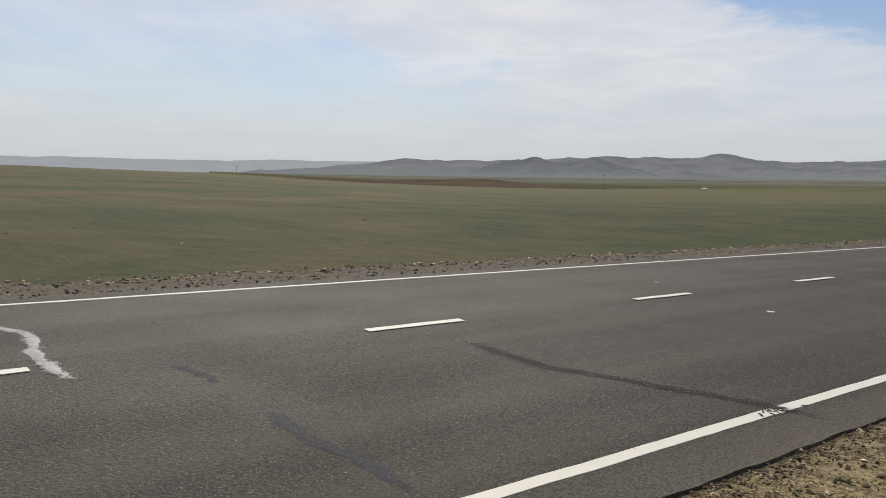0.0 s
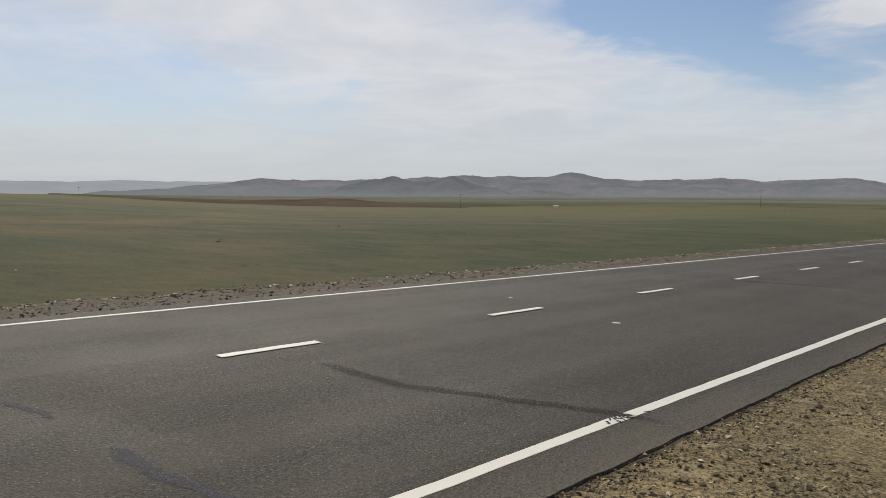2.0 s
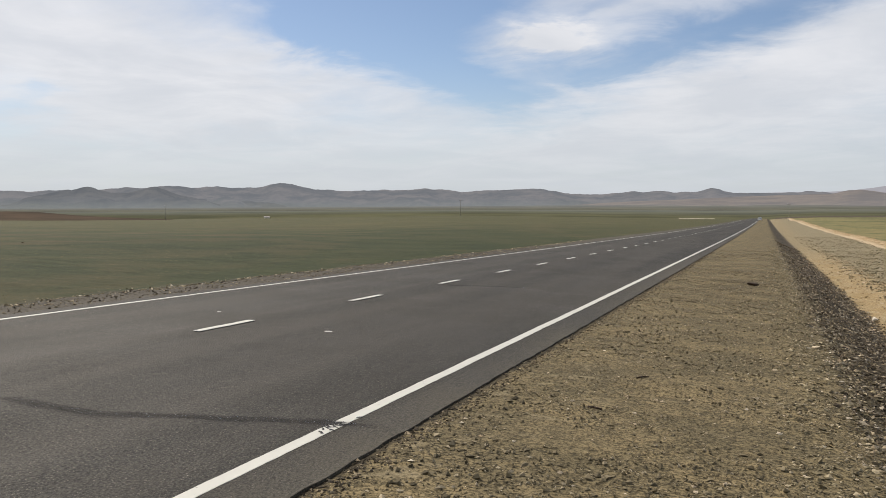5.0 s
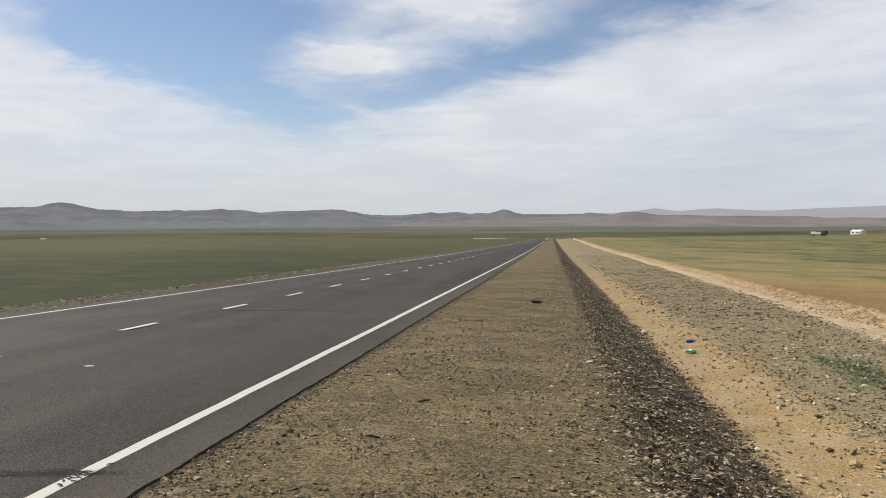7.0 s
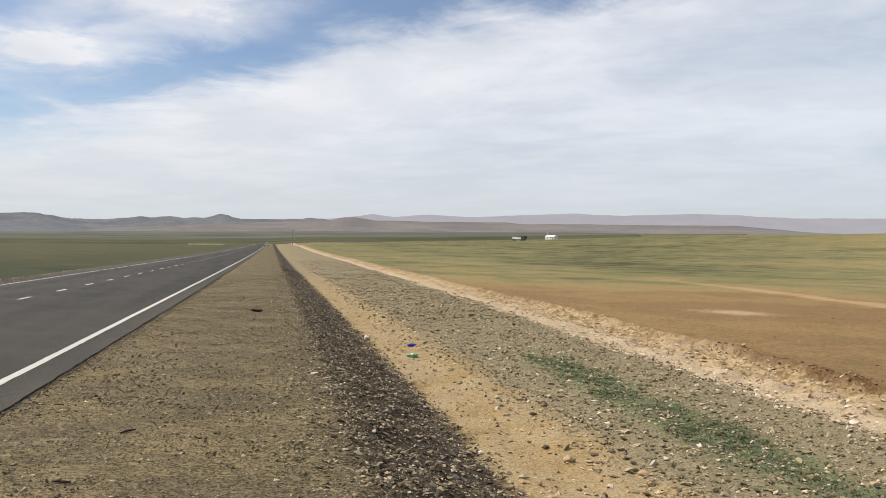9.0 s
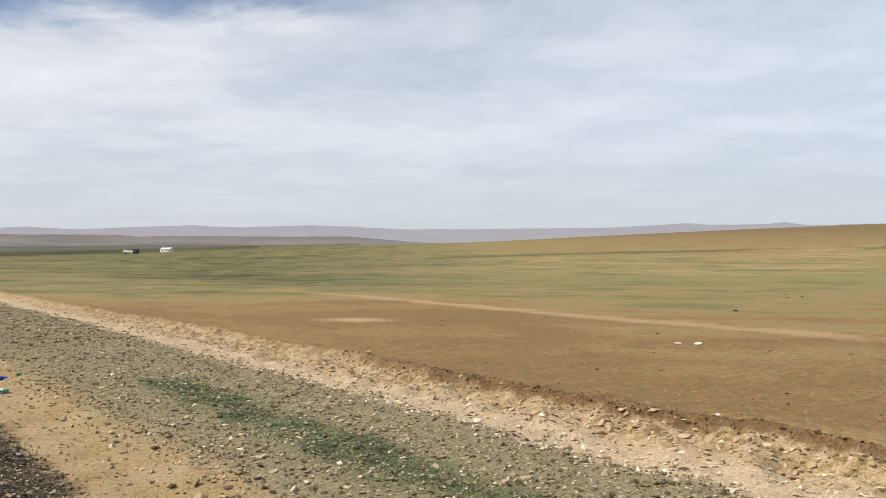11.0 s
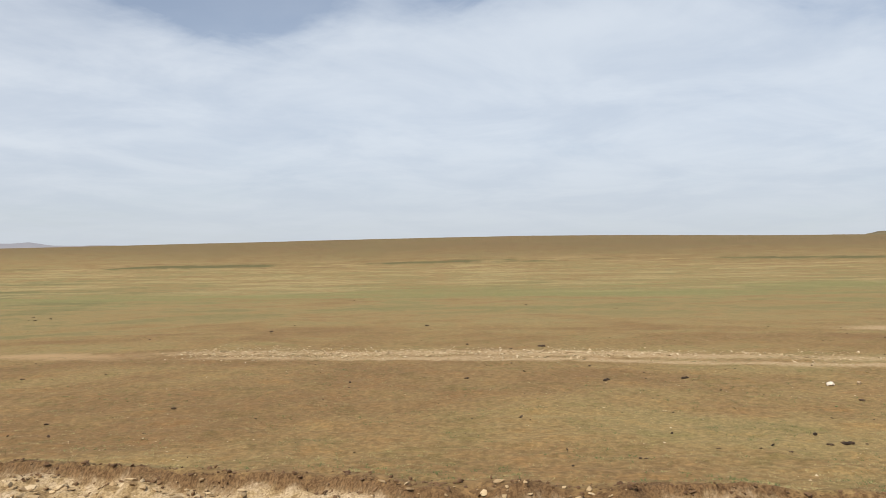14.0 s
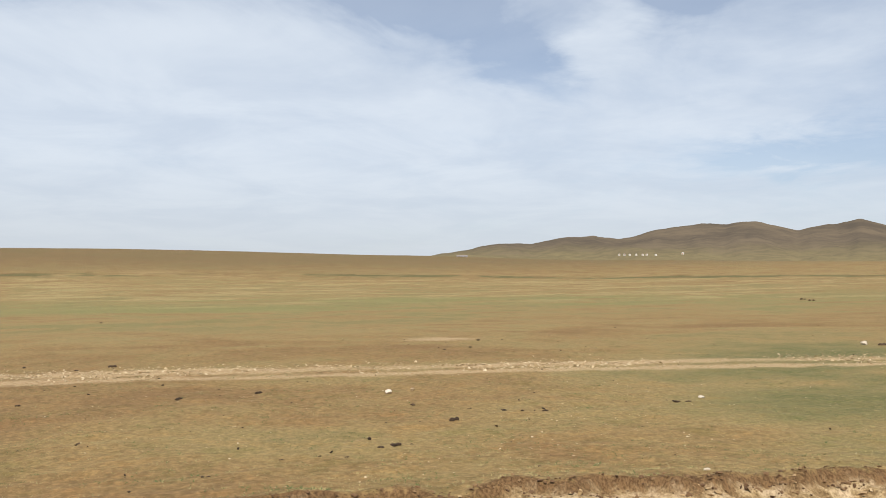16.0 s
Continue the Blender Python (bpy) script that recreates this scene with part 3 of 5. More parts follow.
def part(name, bm, mat, parent, label="", smooth_shade=False):
    ob = new(name, bm_mesh(name, bm, mat, smooth_shade))
    ob.parent = parent
    return tagged(ob, label)


def thing(name, x, y, z=None, turn=0.0, label="", category="", group="", kind=""):
    ob = new(name)
    ob.empty_display_size = 0.2
    ob.matrix_world = pose(x, y, float(ground_z(x, y)) if z is None else z, 0, 0, turn)
    return tagged(ob, label, category, group, kind)


def box(bm, x0, x1, y0, y1, z0, z1, bevel=0.0):
    made = bmesh.ops.create_cube(bm, size=1.0)["verts"]
    for vert in made:
        vert.co = Vector((x0 if vert.co.x < 0 else x1, y0 if vert.co.y < 0 else y1, z0 if vert.co.z < 0 else z1))
    if bevel:
        edges = list({e for vert in made for e in vert.link_edges})
        bmesh.ops.bevel(bm, geom=edges, offset=bevel, segments=2, affect="EDGES")
    return bm


def tube(bm, a, b, r0, r1=None, sides=12, cap=True):
    a, b = Vector(a), Vector(b)
    turn = (b - a).to_track_quat("Z", "Y").to_matrix().to_4x4()
    bmesh.ops.create_cone(bm, cap_ends=cap, segments=sides, radius1=r0, radius2=r0 if r1 is None else r1, depth=(b - a).length, matrix=Matrix.Translation((a + b) / 2) @ turn)
    return bm


def graded(core0, core1, step, end0, end1, growth):
    """Grid lines: even in the core, ever wider outside."""
    lines = list(np.arange(core0, core1 + step / 2, step))
    gap, at = step, lines[-1]
    while at < end1:
        gap *= growth
        at += gap
        lines.append(at)
    gap, at = step, lines[0]
    while at > end0:
        gap *= growth
        at -= gap
        lines.insert(0, at)
    return np.array(lines)


def grid_mesh(name, xs, ys, zfun, mat):
    gx, gy = np.meshgrid(xs, ys)
    gz = zfun(gx, gy)
    nx, ny = len(xs), len(ys)
    verts = np.stack([gx, gy, gz], -1).reshape(-1, 3)
    i = (np.arange(ny - 1)[:, None] * nx + np.arange(nx - 1)[None, :]).ravel()
    return mesh_of(name, verts, np.stack([i, i + 1, i + nx + 1, i + nx], -1), mat), gx.ravel(), gy.ravel()


# ---- the ground ----
xs = np.concatenate([graded(-13.5, -9.7, 0.14, -3400, -9.7, 1.07)[:-1], np.arange(-9.6, -2.7, 0.6), graded(-2.65, 13.0, 0.09, -2.6, 3400, 1.05)[1:]])
xs = np.unique(np.round(xs, 4))
ys = graded(-9.0, 30.0, 0.13, -2600, 3600, 1.035)
ground_mesh, gx, gy = grid_mesh("ground", xs, ys, ground_z, GROUND)
ground = tagged(new("ground", ground_mesh), "wide dry steppe of short grass, gravel shoulder, ditch and earth bank", "ground", "", "structure")


def path_distance(x, y):
    bend = np.interp(y, [-60, -18, -8, 2, 14, 30, 60, 90], [0, 19.5, 23.5, 26.6, 28.2, 29.8, 35, 38])
    return x - bend


def lushness(x, y):
    r, bearing = np.hypot(x, y), np.degrees(np.arctan2(x, y))
    left = 0.955 + 0.01 * smooth((r - 40) / 60)
    right = 0.25 + 0.15 * smooth((x - 32) / 45) * (1 - smooth((r - 170) / 250))
    right = right + 0.3 * smooth((path_distance(x, y) - 2 + 5 * fbm(x / 16, y / 16, 3, 91)) / 9) * (1 - smooth((bearing - 42) / 34)) * (1 - 0.6 * smooth((r - 230) / 160))
    right = right + 0.4 * smooth((y - 40) / 36) * smooth((1.0 - x / (np.abs(y) + 1)) / 0.5)
    right = right - 0.22 * (1 - smooth((bearing - 34) / 24)) * smooth((3 - path_distance(x, y)) / 4) * (1 - smooth((y - 42) / 22))
    right = right + 0.26 * smooth((bearing - 112) / 18) * (1 - smooth((r - 30) / 25))
    v = np.where(x < -6, left, np.minimum(right, 0.55 + 0.2 * (1 - smooth((bearing - 22) / 26))))
    return v + (0.8 - v) * smooth((r - 700) / 500)


def bank_line(x, y):
    u = across(x, y)
    return u + winding(x, y, u)


rut = path_distance(gx, gy) + 0.5 * fbm(gx / 3.0, gy / 3.0, 3, 92)
worn = 1.05 * np.exp(-((rut + 0.6) / 0.75) ** 2)
bed = np.exp(-((rut - 1.5) / 1.1) ** 2) * (1 - smooth((gy - 12) / 8)) * (0.75 + 0.9 * np.clip(fbm(gx / 7, gy / 7, 2, 93) + 0.2, 0, 0.6))
red = np.exp(-((rut - 0.4) / 1.5) ** 2) * smooth((gy - 10) / 8)
ending = 1 - smooth((gy - 55) / 45)
bare = 0.95 * np.exp(-((gx - 19.4) / 2.0) ** 2 - ((gy - 33.5) / 2.2) ** 2) + 0.8 * np.exp(-((gx - 39) / 2.5) ** 2 - ((gy + 14.5) / 3.0) ** 2)
track = np.maximum(np.maximum(worn * (1 - smooth((gy - 8) / 10)), bed), np.maximum(red * 0.95, bare)) * ending
moss = np.exp(-((across(gx, gy) - 6.1 - 0.35 * fbm(gx / 1.2, gy / 2.5, 3, 95)) / 0.85) ** 2 - (np.maximum(np.abs(gy - 11.5) - 4.0, 0) / 4.5) ** 2)
for key, values in (("across", across(gx, gy)), ("bank", bank_line(gx, gy)), ("lush", lushness(gx, gy)), ("track", track), ("redness", red * ending), ("moss", moss)):
    ground_mesh.attributes.new(key, "FLOAT", "POINT").data.foreach_set("value", np.asarray(values, np.float32))


# ---- the road ----
def ribbon(name, x0, x1, y0, y1, height, mat, parent=None, label="", ragged=0.0, slices=4, step=0.0, thick=0.02):
    """A strip that lies on the road's crown."""
    count = max(2, int((y1 - y0) / step) + 1) if step else 2
    rows = np.linspace(y0, y1, count)
    if step and y1 - y0 > 100:
        rows = np.concatenate([np.arange(y0, 0, 0.5), np.arange(0, 45, min(step, 0.12)), 45 + (y1 - 45) * np.linspace(0, 1, 420) ** 1.5])
    sides = np.linspace(x0, x1, slices)
    verts, faces = [], []
    for j, y in enumerate(rows):
        for i, x in enumerate(sides):
            wobble = ragged * float(fbm(y / 0.33, x * 3, 4, 21) + 0.5 * fbm(y / 0.09, x * 7, 2, 22)) if i in (0, slices - 1) else 0.0
            verts.append((x + wobble, y, float(road_z(x, y)) + height))
    top = len(verts)
    for j, y in enumerate(rows):
        for i in (0, slices - 1):
            x, yy, z = verts[j * slices + i]
            verts.append((x, yy, z - thick))
    for j in range(len(rows) - 1):
        for i in range(slices - 1):
            a = j * slices + i
            faces.append((a, a + 1, a + slices + 1, a + slices))
        a, b = j * slices, top + 2 * j
        faces.append((a, a + slices, b + 2, b))
        a, b = a + slices - 1, b + 1
        faces.append((a + slices, a, b, b + 2))
    for j in (0, len(rows) - 1):
        ring = [j * slices + i for i in range(slices)] + [top + 2 * j + 1, top + 2 * j]
        faces.append(ring if j else ring[::-1])
    ob = new(name, mesh_of(name, verts, faces, mat, False))
    if parent:
        ob.parent = parent
    return tagged(ob, label)


road = ribbon("road", -9.93, -2.53, -90, 640, 0.0, ROAD, None, "grey worn two-lane asphalt road with white lines", 0.03, 14, 0.2, 0.16)
tagged(road, "", "road", "", "structure")


def polyline(name, points, width, height, mat, parent, label="", ragged=0.3):
    """A flat, uneven smear or crack along points on the road."""
    verts, faces, along, body = [], [], [], []
    for (xa, ya), (xb, yb) in zip(points, points[1:]):
        for k in range(8):
            along.append((xa + (xb - xa) * k / 8, ya + (yb - ya) * k / 8))
    along.append(points[-1])
    for k, (x, y) in enumerate(along):
        a, b = along[max(k - 1, 0)], along[min(k + 1, len(along) - 1)]
        side = Vector((-(b[1] - a[1]), b[0] - a[0])).normalized()
        taper = min(1.0, 6.0 * min(k + 0.5, len(along) - 0.5 - k) / len(along)) ** 0.6
        for s in (-1, -0.45, 0.45, 1):
            w = width * 0.62 * s * taper * (1 + ragged * 1.5 * float(fbm(k * 0.37, s * 3.1 + 7, 3, 31)))
            body.append((1.0 if abs(s) < 0.5 else 0.0) * taper)
            px, py = x + side.x * w, y + side.y * w
            verts.append((px, py, float(road_z(px, py)) + (height if abs(s) < 0.5 else 0.001)))
    for k in range(len(along) - 1):
        for s in range(3):
            a = 4 * k + s
            faces.append((a, a + 1, a + 5, a + 4))
    ob = new(name, mesh_of(name, verts, faces, mat))
    ob.data.attributes.new("body", "FLOAT", "POINT").data.foreach_set("value", body)
    ob.parent = parent
    return tagged(ob, label)


def hill_range(name, crest, near, depth, drop, mat, label, rough=6.0, step=0.06, seed=3, fine=1.0):
    """A range of hills: its crest by bearing and height over the eye, in degrees, its foot nearer by depth."""
    table = np.array(crest)
    bearings = np.arange(table[0, 0], table[-1, 0] + step / 2, step)
    high = np.interp(bearings, table[:, 0], table[:, 1])
    kernel = np.hanning(int(0.5 / step) | 1)
    pad = len(kernel) // 2
    high = np.convolve(np.pad(high, pad, mode="edge"), kernel / kernel.sum(), "valid")
    rows, cols = 26, len(bearings)
    verts, faces = [], []
    grid = np.zeros((rows, cols, 3))
    for j in range(rows):
        s = j / (rows - 5)
        r = near - depth * (1 - min(s, 1.0)) + max(0, s - 1) * depth
        top = 1.69 + (near * np.tan(np.radians(high)))
        foot = 1.69 + (near - depth) * np.tan(np.radians(drop))
        shape = s ** 1.5 if s <= 1 else 1 - (s - 1) * 1.6
        gully = fbm(np.radians(bearings) * near / 160 + 0.8 * s, np.full(cols, s * 2.2), 5, seed) * rough * (0.15 + 0.85 * min(1, 3.2 * s * abs(1.06 - s))) * 2.2
        gully = gully + fbm(np.radians(bearings) * near / 45, np.full(cols, s * 1.2), 3, seed + 9) * rough * 0.3 * fine
        z = foot + (top - foot) * shape + gully
        z = z if s > 0.02 else z - 12
        rr = r * (1 + 0.02 * fbm(np.radians(bearings) * 9, np.full(cols, s), 2, seed + 4))
        grid[j] = np.stack([rr * np.sin(np.radians(bearings)), rr * np.cos(np.radians(bearings)), z], -1)
    i = (np.arange(rows - 1)[:, None] * cols + np.arange(cols - 1)[None, :]).ravel()
    ob = new(name, mesh_of(name, grid.reshape(-1, 3), np.stack([i, i + cols, i + cols + 1, i + 1], -1), mat))
    return tagged(ob, label, "hills", "", "structure")


# colours of the glow that stands for haze over far land
HAZE_GLOW = (0.42, 0.46, 0.51)
HAZE_GLOW_DIM = (0.36, 0.395, 0.45)
HILL_FAR = hill_material("far_hills_haze_glow", (0.03, 0.027, 0.024), (0.115, 0.095, 0.082), HAZE_GLOW_DIM, 0.41, (0.08, 0.079, 0.05), 0.12, (0.0, 42.0))
HILL_FARTHEST = hill_material("farthest_hills_haze_glow", (0.12, 0.1, 0.08), (0.2, 0.17, 0.14), (0.47, 0.47, 0.525), 0.76)
HILL_WEST = hill_material("western_hills_haze_glow", (0.12, 0.1, 0.08), (0.2, 0.17, 0.14), HAZE_GLOW, 0.74)
HILL_MID = hill_material("brown_hills_haze_glow", (0.085, 0.062, 0.047), (0.165, 0.122, 0.088), HAZE_GLOW, 0.3, (0.15, 0.13, 0.08), 0.08, (-16.0, 10.0))
HILL_NEAR = hill_material("brown_grass_hills", (0.082, 0.064, 0.043), (0.138, 0.106, 0.068), HAZE_GLOW, 0.08, (0.19, 0.155, 0.075))

PLAIN_HAZE = hill_material("far_plain_haze_glow", (0.06, 0.057, 0.038), (0.12, 0.113, 0.075), HAZE_GLOW_DIM, (1200.0, 3000.0, 0.1, 0.4))


def far_plain(name, b0, b1, r0, r1, mat, label):
    """The floor of the wide valley beyond the near plain, under the far hills."""
    bearings, ranges = np.arange(b0, b1, 0.4), r0 * (r1 / r0) ** np.linspace(0, 1, 40)
    bb, rr = np.meshgrid(np.radians(bearings), ranges)
    x, y = rr * np.sin(bb), rr * np.cos(bb)
    z = lie(x, y) + 1.2 - 3.0 * (1 - smooth((rr - r0) / 120))
    cols = len(bearings)
    i = (np.arange(len(ranges) - 1)[:, None] * cols + np.arange(cols - 1)[None, :]).ravel()
    return tagged(new(name, mesh_of(name, np.stack([x, y, z], -1).reshape(-1, 3), np.stack([i, i + cols, i + cols + 1, i + 1], -1), mat)), label, "plain", "", "structure")


PLAIN_NEAR = hill_material("plain_thin_haze_glow", (0.05, 0.05, 0.027), (0.095, 0.092, 0.048), HAZE_GLOW, (560.0, 1400.0, 0.04, 0.22))
far_plain("backdrop_plain_near", -66, 25, 560, 1400, PLAIN_NEAR, "grey-green plain with thin painted haze")
far_plain("backdrop_plain_far", -62, 32, 1250, 3600, PLAIN_HAZE, "grey-green valley floor, painted haze growing with distance")
RISE = hill_material("low_brown_rise", (0.045, 0.034, 0.023), (0.085, 0.06, 0.04), HAZE_GLOW, 0.05)
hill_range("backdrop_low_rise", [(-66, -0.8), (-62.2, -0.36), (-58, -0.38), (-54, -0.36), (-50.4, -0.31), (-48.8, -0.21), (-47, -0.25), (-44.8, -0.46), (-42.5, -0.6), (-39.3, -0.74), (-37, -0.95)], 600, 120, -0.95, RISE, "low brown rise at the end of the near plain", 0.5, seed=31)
hill_range("backdrop_hills_west", [(-112, 0.6), (-90, 0.75), (-78.2, 0.74), (-76.4, 0.7), (-75, 0.78), (-73, 0.76), (-70.4, 0.7), (-67.5, 0.76), (-65, 0.73), (-62, 0.88), (-59, 0.83), (-57, 0.82), (-50, 0.9), (-30, 1.0), (-16, 0.9)], 4300, 900, -0.3, HILL_WEST, "distant hills paled by painted haze", 7)
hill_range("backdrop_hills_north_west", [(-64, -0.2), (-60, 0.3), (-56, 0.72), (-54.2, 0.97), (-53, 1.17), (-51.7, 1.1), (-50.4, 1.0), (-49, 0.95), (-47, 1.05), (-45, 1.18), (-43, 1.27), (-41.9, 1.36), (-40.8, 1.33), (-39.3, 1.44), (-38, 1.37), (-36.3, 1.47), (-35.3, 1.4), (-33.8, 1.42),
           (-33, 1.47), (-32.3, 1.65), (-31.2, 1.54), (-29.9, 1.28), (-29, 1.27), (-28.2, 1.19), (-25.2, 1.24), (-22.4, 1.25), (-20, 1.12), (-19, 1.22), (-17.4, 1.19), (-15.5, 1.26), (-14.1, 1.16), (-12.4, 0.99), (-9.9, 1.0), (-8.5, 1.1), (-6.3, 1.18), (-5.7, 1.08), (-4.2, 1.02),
           (-3.7, 1.16), (-3.18, 1.32), (-2.6, 1.14), (-2, 1.0), (0.3, 1.02), (1.8, 1.05), (2.4, 1.11), (4, 0.93), (5, 0.8), (9, 0.6), (14, 0.3), (18, -0.3)], 3700, 900, -0.25, HILL_FAR, "range of low rounded hills with painted blue-grey haze", 17, seed=7)
HILL_DARK = hill_material("dark_rocky_hills_haze_glow", (0.02, 0.019, 0.018), (0.075, 0.068, 0.058), HAZE_GLOW_DIM, 0.33, (0.09, 0.09, 0.055), 0.2, (-4.0, 34.0))
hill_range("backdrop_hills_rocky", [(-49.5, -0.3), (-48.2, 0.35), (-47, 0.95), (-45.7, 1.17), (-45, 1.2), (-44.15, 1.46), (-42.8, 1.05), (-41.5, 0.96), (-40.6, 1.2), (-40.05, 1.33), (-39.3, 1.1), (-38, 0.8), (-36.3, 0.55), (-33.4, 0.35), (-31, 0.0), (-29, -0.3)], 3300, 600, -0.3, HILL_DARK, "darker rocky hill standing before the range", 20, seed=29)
hill_range("backdrop_hills_middle", [(-20, -0.3), (-8, 0.45), (-2, 0.7), (2, 0.82), (4, 0.92), (4.8, 1.1), (5.5, 1.1), (6.9, 0.87), (8.8, 0.82), (11.3, 0.75), (16, 0.77), (17, 0.63), (24, 0.57), (30.8, 0.5), (33.1, 0.27), (36, 0.0), (46, -0.4)], 2900, 1300, -0.5, HILL_MID, "long brown ridge with painted haze", 4, seed=13)
hill_range("backdrop_hills_north_east", [(-6, 0.9), (3.3, 1.0), (5, 1.08), (6.8, 1.32), (8.3, 1.14), (9.6, 1.22), (10.8, 1.31), (12, 1.22), (13.4, 1.11), (14.4, 1.12), (17, 1.22), (20.7, 1.32), (23.8, 1.16), (28.4, 1.31), (31.5, 1.13), (34.6, 0.96), (38.5, 0.9), (48.6, 0.88), (51, 0.96), (52.6, 1.06), (53.8, 1.08), (55, 0.96), (57, 0.95), (58.5, 0.96), (59.6, 1.05), (60.8, 0.87), (66, 0.85), (75, 0.7)], 4200, 900, -0.3, HILL_FARTHEST, "distant hills with painted pale pinkish haze", 6, seed=17)
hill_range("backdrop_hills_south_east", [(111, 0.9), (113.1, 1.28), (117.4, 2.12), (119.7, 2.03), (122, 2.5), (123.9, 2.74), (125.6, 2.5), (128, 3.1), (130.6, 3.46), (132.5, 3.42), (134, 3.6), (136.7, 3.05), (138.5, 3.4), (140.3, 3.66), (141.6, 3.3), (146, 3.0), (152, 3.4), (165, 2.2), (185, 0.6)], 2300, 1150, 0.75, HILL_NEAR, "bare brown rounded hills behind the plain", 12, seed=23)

# ---- lines and marks on the road ----
ribbon("edge_line", EDGE_NEAR - 0.052, EDGE_NEAR + 0.052, -60, 560, 0.0025, LINE_PAINT, road, "worn white edge line", 0.012, 3, 0.12, 0.005)
ribbon("edge_line", EDGE_FAR - 0.048, EDGE_FAR + 0.048, -60, 560, 0.0025, LINE_PAINT, road, "worn white edge line", 0.012, 3, 0.3, 0.005)
for k in range(-6, 95):
    y0 = 4.28 + 4.0 * k
    mid_line = -6.2 - 0.1 * float(smooth(y0 / 11))
    ribbon("centre_dash", mid_line - 0.05, mid_line + 0.05, y0, y0 + 1.15, 0.0025, LINE_PAINT, road, "", 0.012, 3, 0.1, 0.005)
polyline("tar_seam", [(-5.6, 4.86), (-5.32, 4.89), (-5.0, 4.89), (-4.63, 4.95), (-4.18, 5.18), (-3.7, 5.43), (-3.3, 5.63), (-3.04, 5.76), (-2.6, 5.9)], 0.17, 0.004, SEAL, road, "dark bitumen seam", 0.6)
spots = random.Random(8)
for k in range(24):
    ty0, tx0 = 5.72 + spots.gauss(0, 0.11), EDGE_NEAR + spots.uniform(-0.05, 0.05)
    ex, ey = spots.uniform(0.01, 0.05), spots.uniform(-0.03, 0.06)
    polyline("tar_spot", [(tx0 - ex, ty0 - ey), (tx0, ty0 + 0.01), (tx0 + ex, ty0 + ey)], spots.uniform(0.008, 0.024), 0.0065, SEAL_SPOT, road, "dark bitumen spot on the edge line", 0.9)
polyline("tar_seam", [(-6.2, 16.0), (-5.9, 16.25), (-5.27, 16.87), (-4.57, 17.27)], 0.14, 0.004, SEAL, road, "dark bitumen seam", 0.5)
polyline("tar_smear", [(-4.7, 2.46), (-4.5, 2.46), (-4.31, 2.44), (-4.1, 2.47), (-3.89, 2.49), (-3.68, 2.54), (-3.45, 2.52), (-3.1, 2.54)], 0.13, 0.004, SEAL_BLUE, road, "bluish bitumen smear", 0.7)
polyline("tar_smear", [(-5.9, 2.33), (-5.72, 2.38), (-5.51, 2.44), (-5.34, 2.42)], 0.08, 0.004, SEAL_BLUE, road, "bluish bitumen smear", 0.7)
polyline("tar_patch", [(-8.4, 1.5), (-8.0, 1.63), (-7.67, 1.73), (-7.32, 1.74), (-7.05, 1.66), (-6.82, 1.6), (-6.4, 1.55), (-6.02, 1.57), (-5.75, 1.64)], 0.13, 0.005, SEAL_PALE, road, "pale shiny bitumen patch", 0.8)
polyline("paint_chip", [(-5.16, 9.35), (-5.12, 9.39), (-5.08, 9.42)], 0.045, 0.0025, LINE_PAINT, road, "small white paint spot", 0.4)
polyline("paint_chip", [(-7.35, 10.13), (-7.33, 10.16), (-7.31, 10.18)], 0.03, 0.0025, LINE_PAINT, road, "small white paint spot", 0.4)


# ---- loose stones, clods and grass ----
rng = np.random.default_rng(4)
PHI = (1 + 5 ** 0.5) / 2
ICO = np.array([(-1, PHI, 0), (1, PHI, 0), (-1, -PHI, 0), (1, -PHI, 0), (0, -1, PHI), (0, 1, PHI), (0, -1, -PHI), (0, 1, -PHI), (PHI, 0, -1), (PHI, 0, 1), (-PHI, 0, -1), (-PHI, 0, 1)]) / (1 + PHI ** 2) ** 0.5
ICO_FACES = np.array([(0, 11, 5), (0, 5, 1), (0, 1, 7), (0, 7, 10), (0, 10, 11), (1, 5, 9), (5, 11, 4), (11, 10, 2), (10, 7, 6), (7, 1, 8), (3, 9, 4), (3, 4, 2), (3, 2, 6), (3, 6, 8), (3, 8, 9), (4, 9, 5), (2, 4, 11), (6, 2, 10), (8, 6, 7), (9, 8, 1)])
OCT = np.array([(1, 0, 0), (-1, 0, 0), (0, 1, 0), (0, -1, 0), (0, 0, 1), (0, 0, -1)], float)
OCT_FACES = np.array([(0, 2, 4), (2, 1, 4), (1, 3, 4), (3, 0, 4), (2, 0, 5), (1, 2, 5), (3, 1, 5), (0, 3, 5)])


def spread(count, u0, u1, y0, y1, pull=1.6, fade=0.0):
    """Random places between two lines along the road, denser towards the near end."""
    y = y0 + (y1 - y0) * rng.random(count) ** pull
    u = u0 + (u1 - u0) * (rng.random(count) if not fade else np.clip(rng.normal(0.5, fade, count), 0, 1))
    u = u + 0.07 * rng.normal(size=count) * (u > 0)
    x = u + np.interp(y, DRIFT[:, 0], DRIFT[:, 1]) * smooth((u - 3.0) / 5.0)
    return x, y


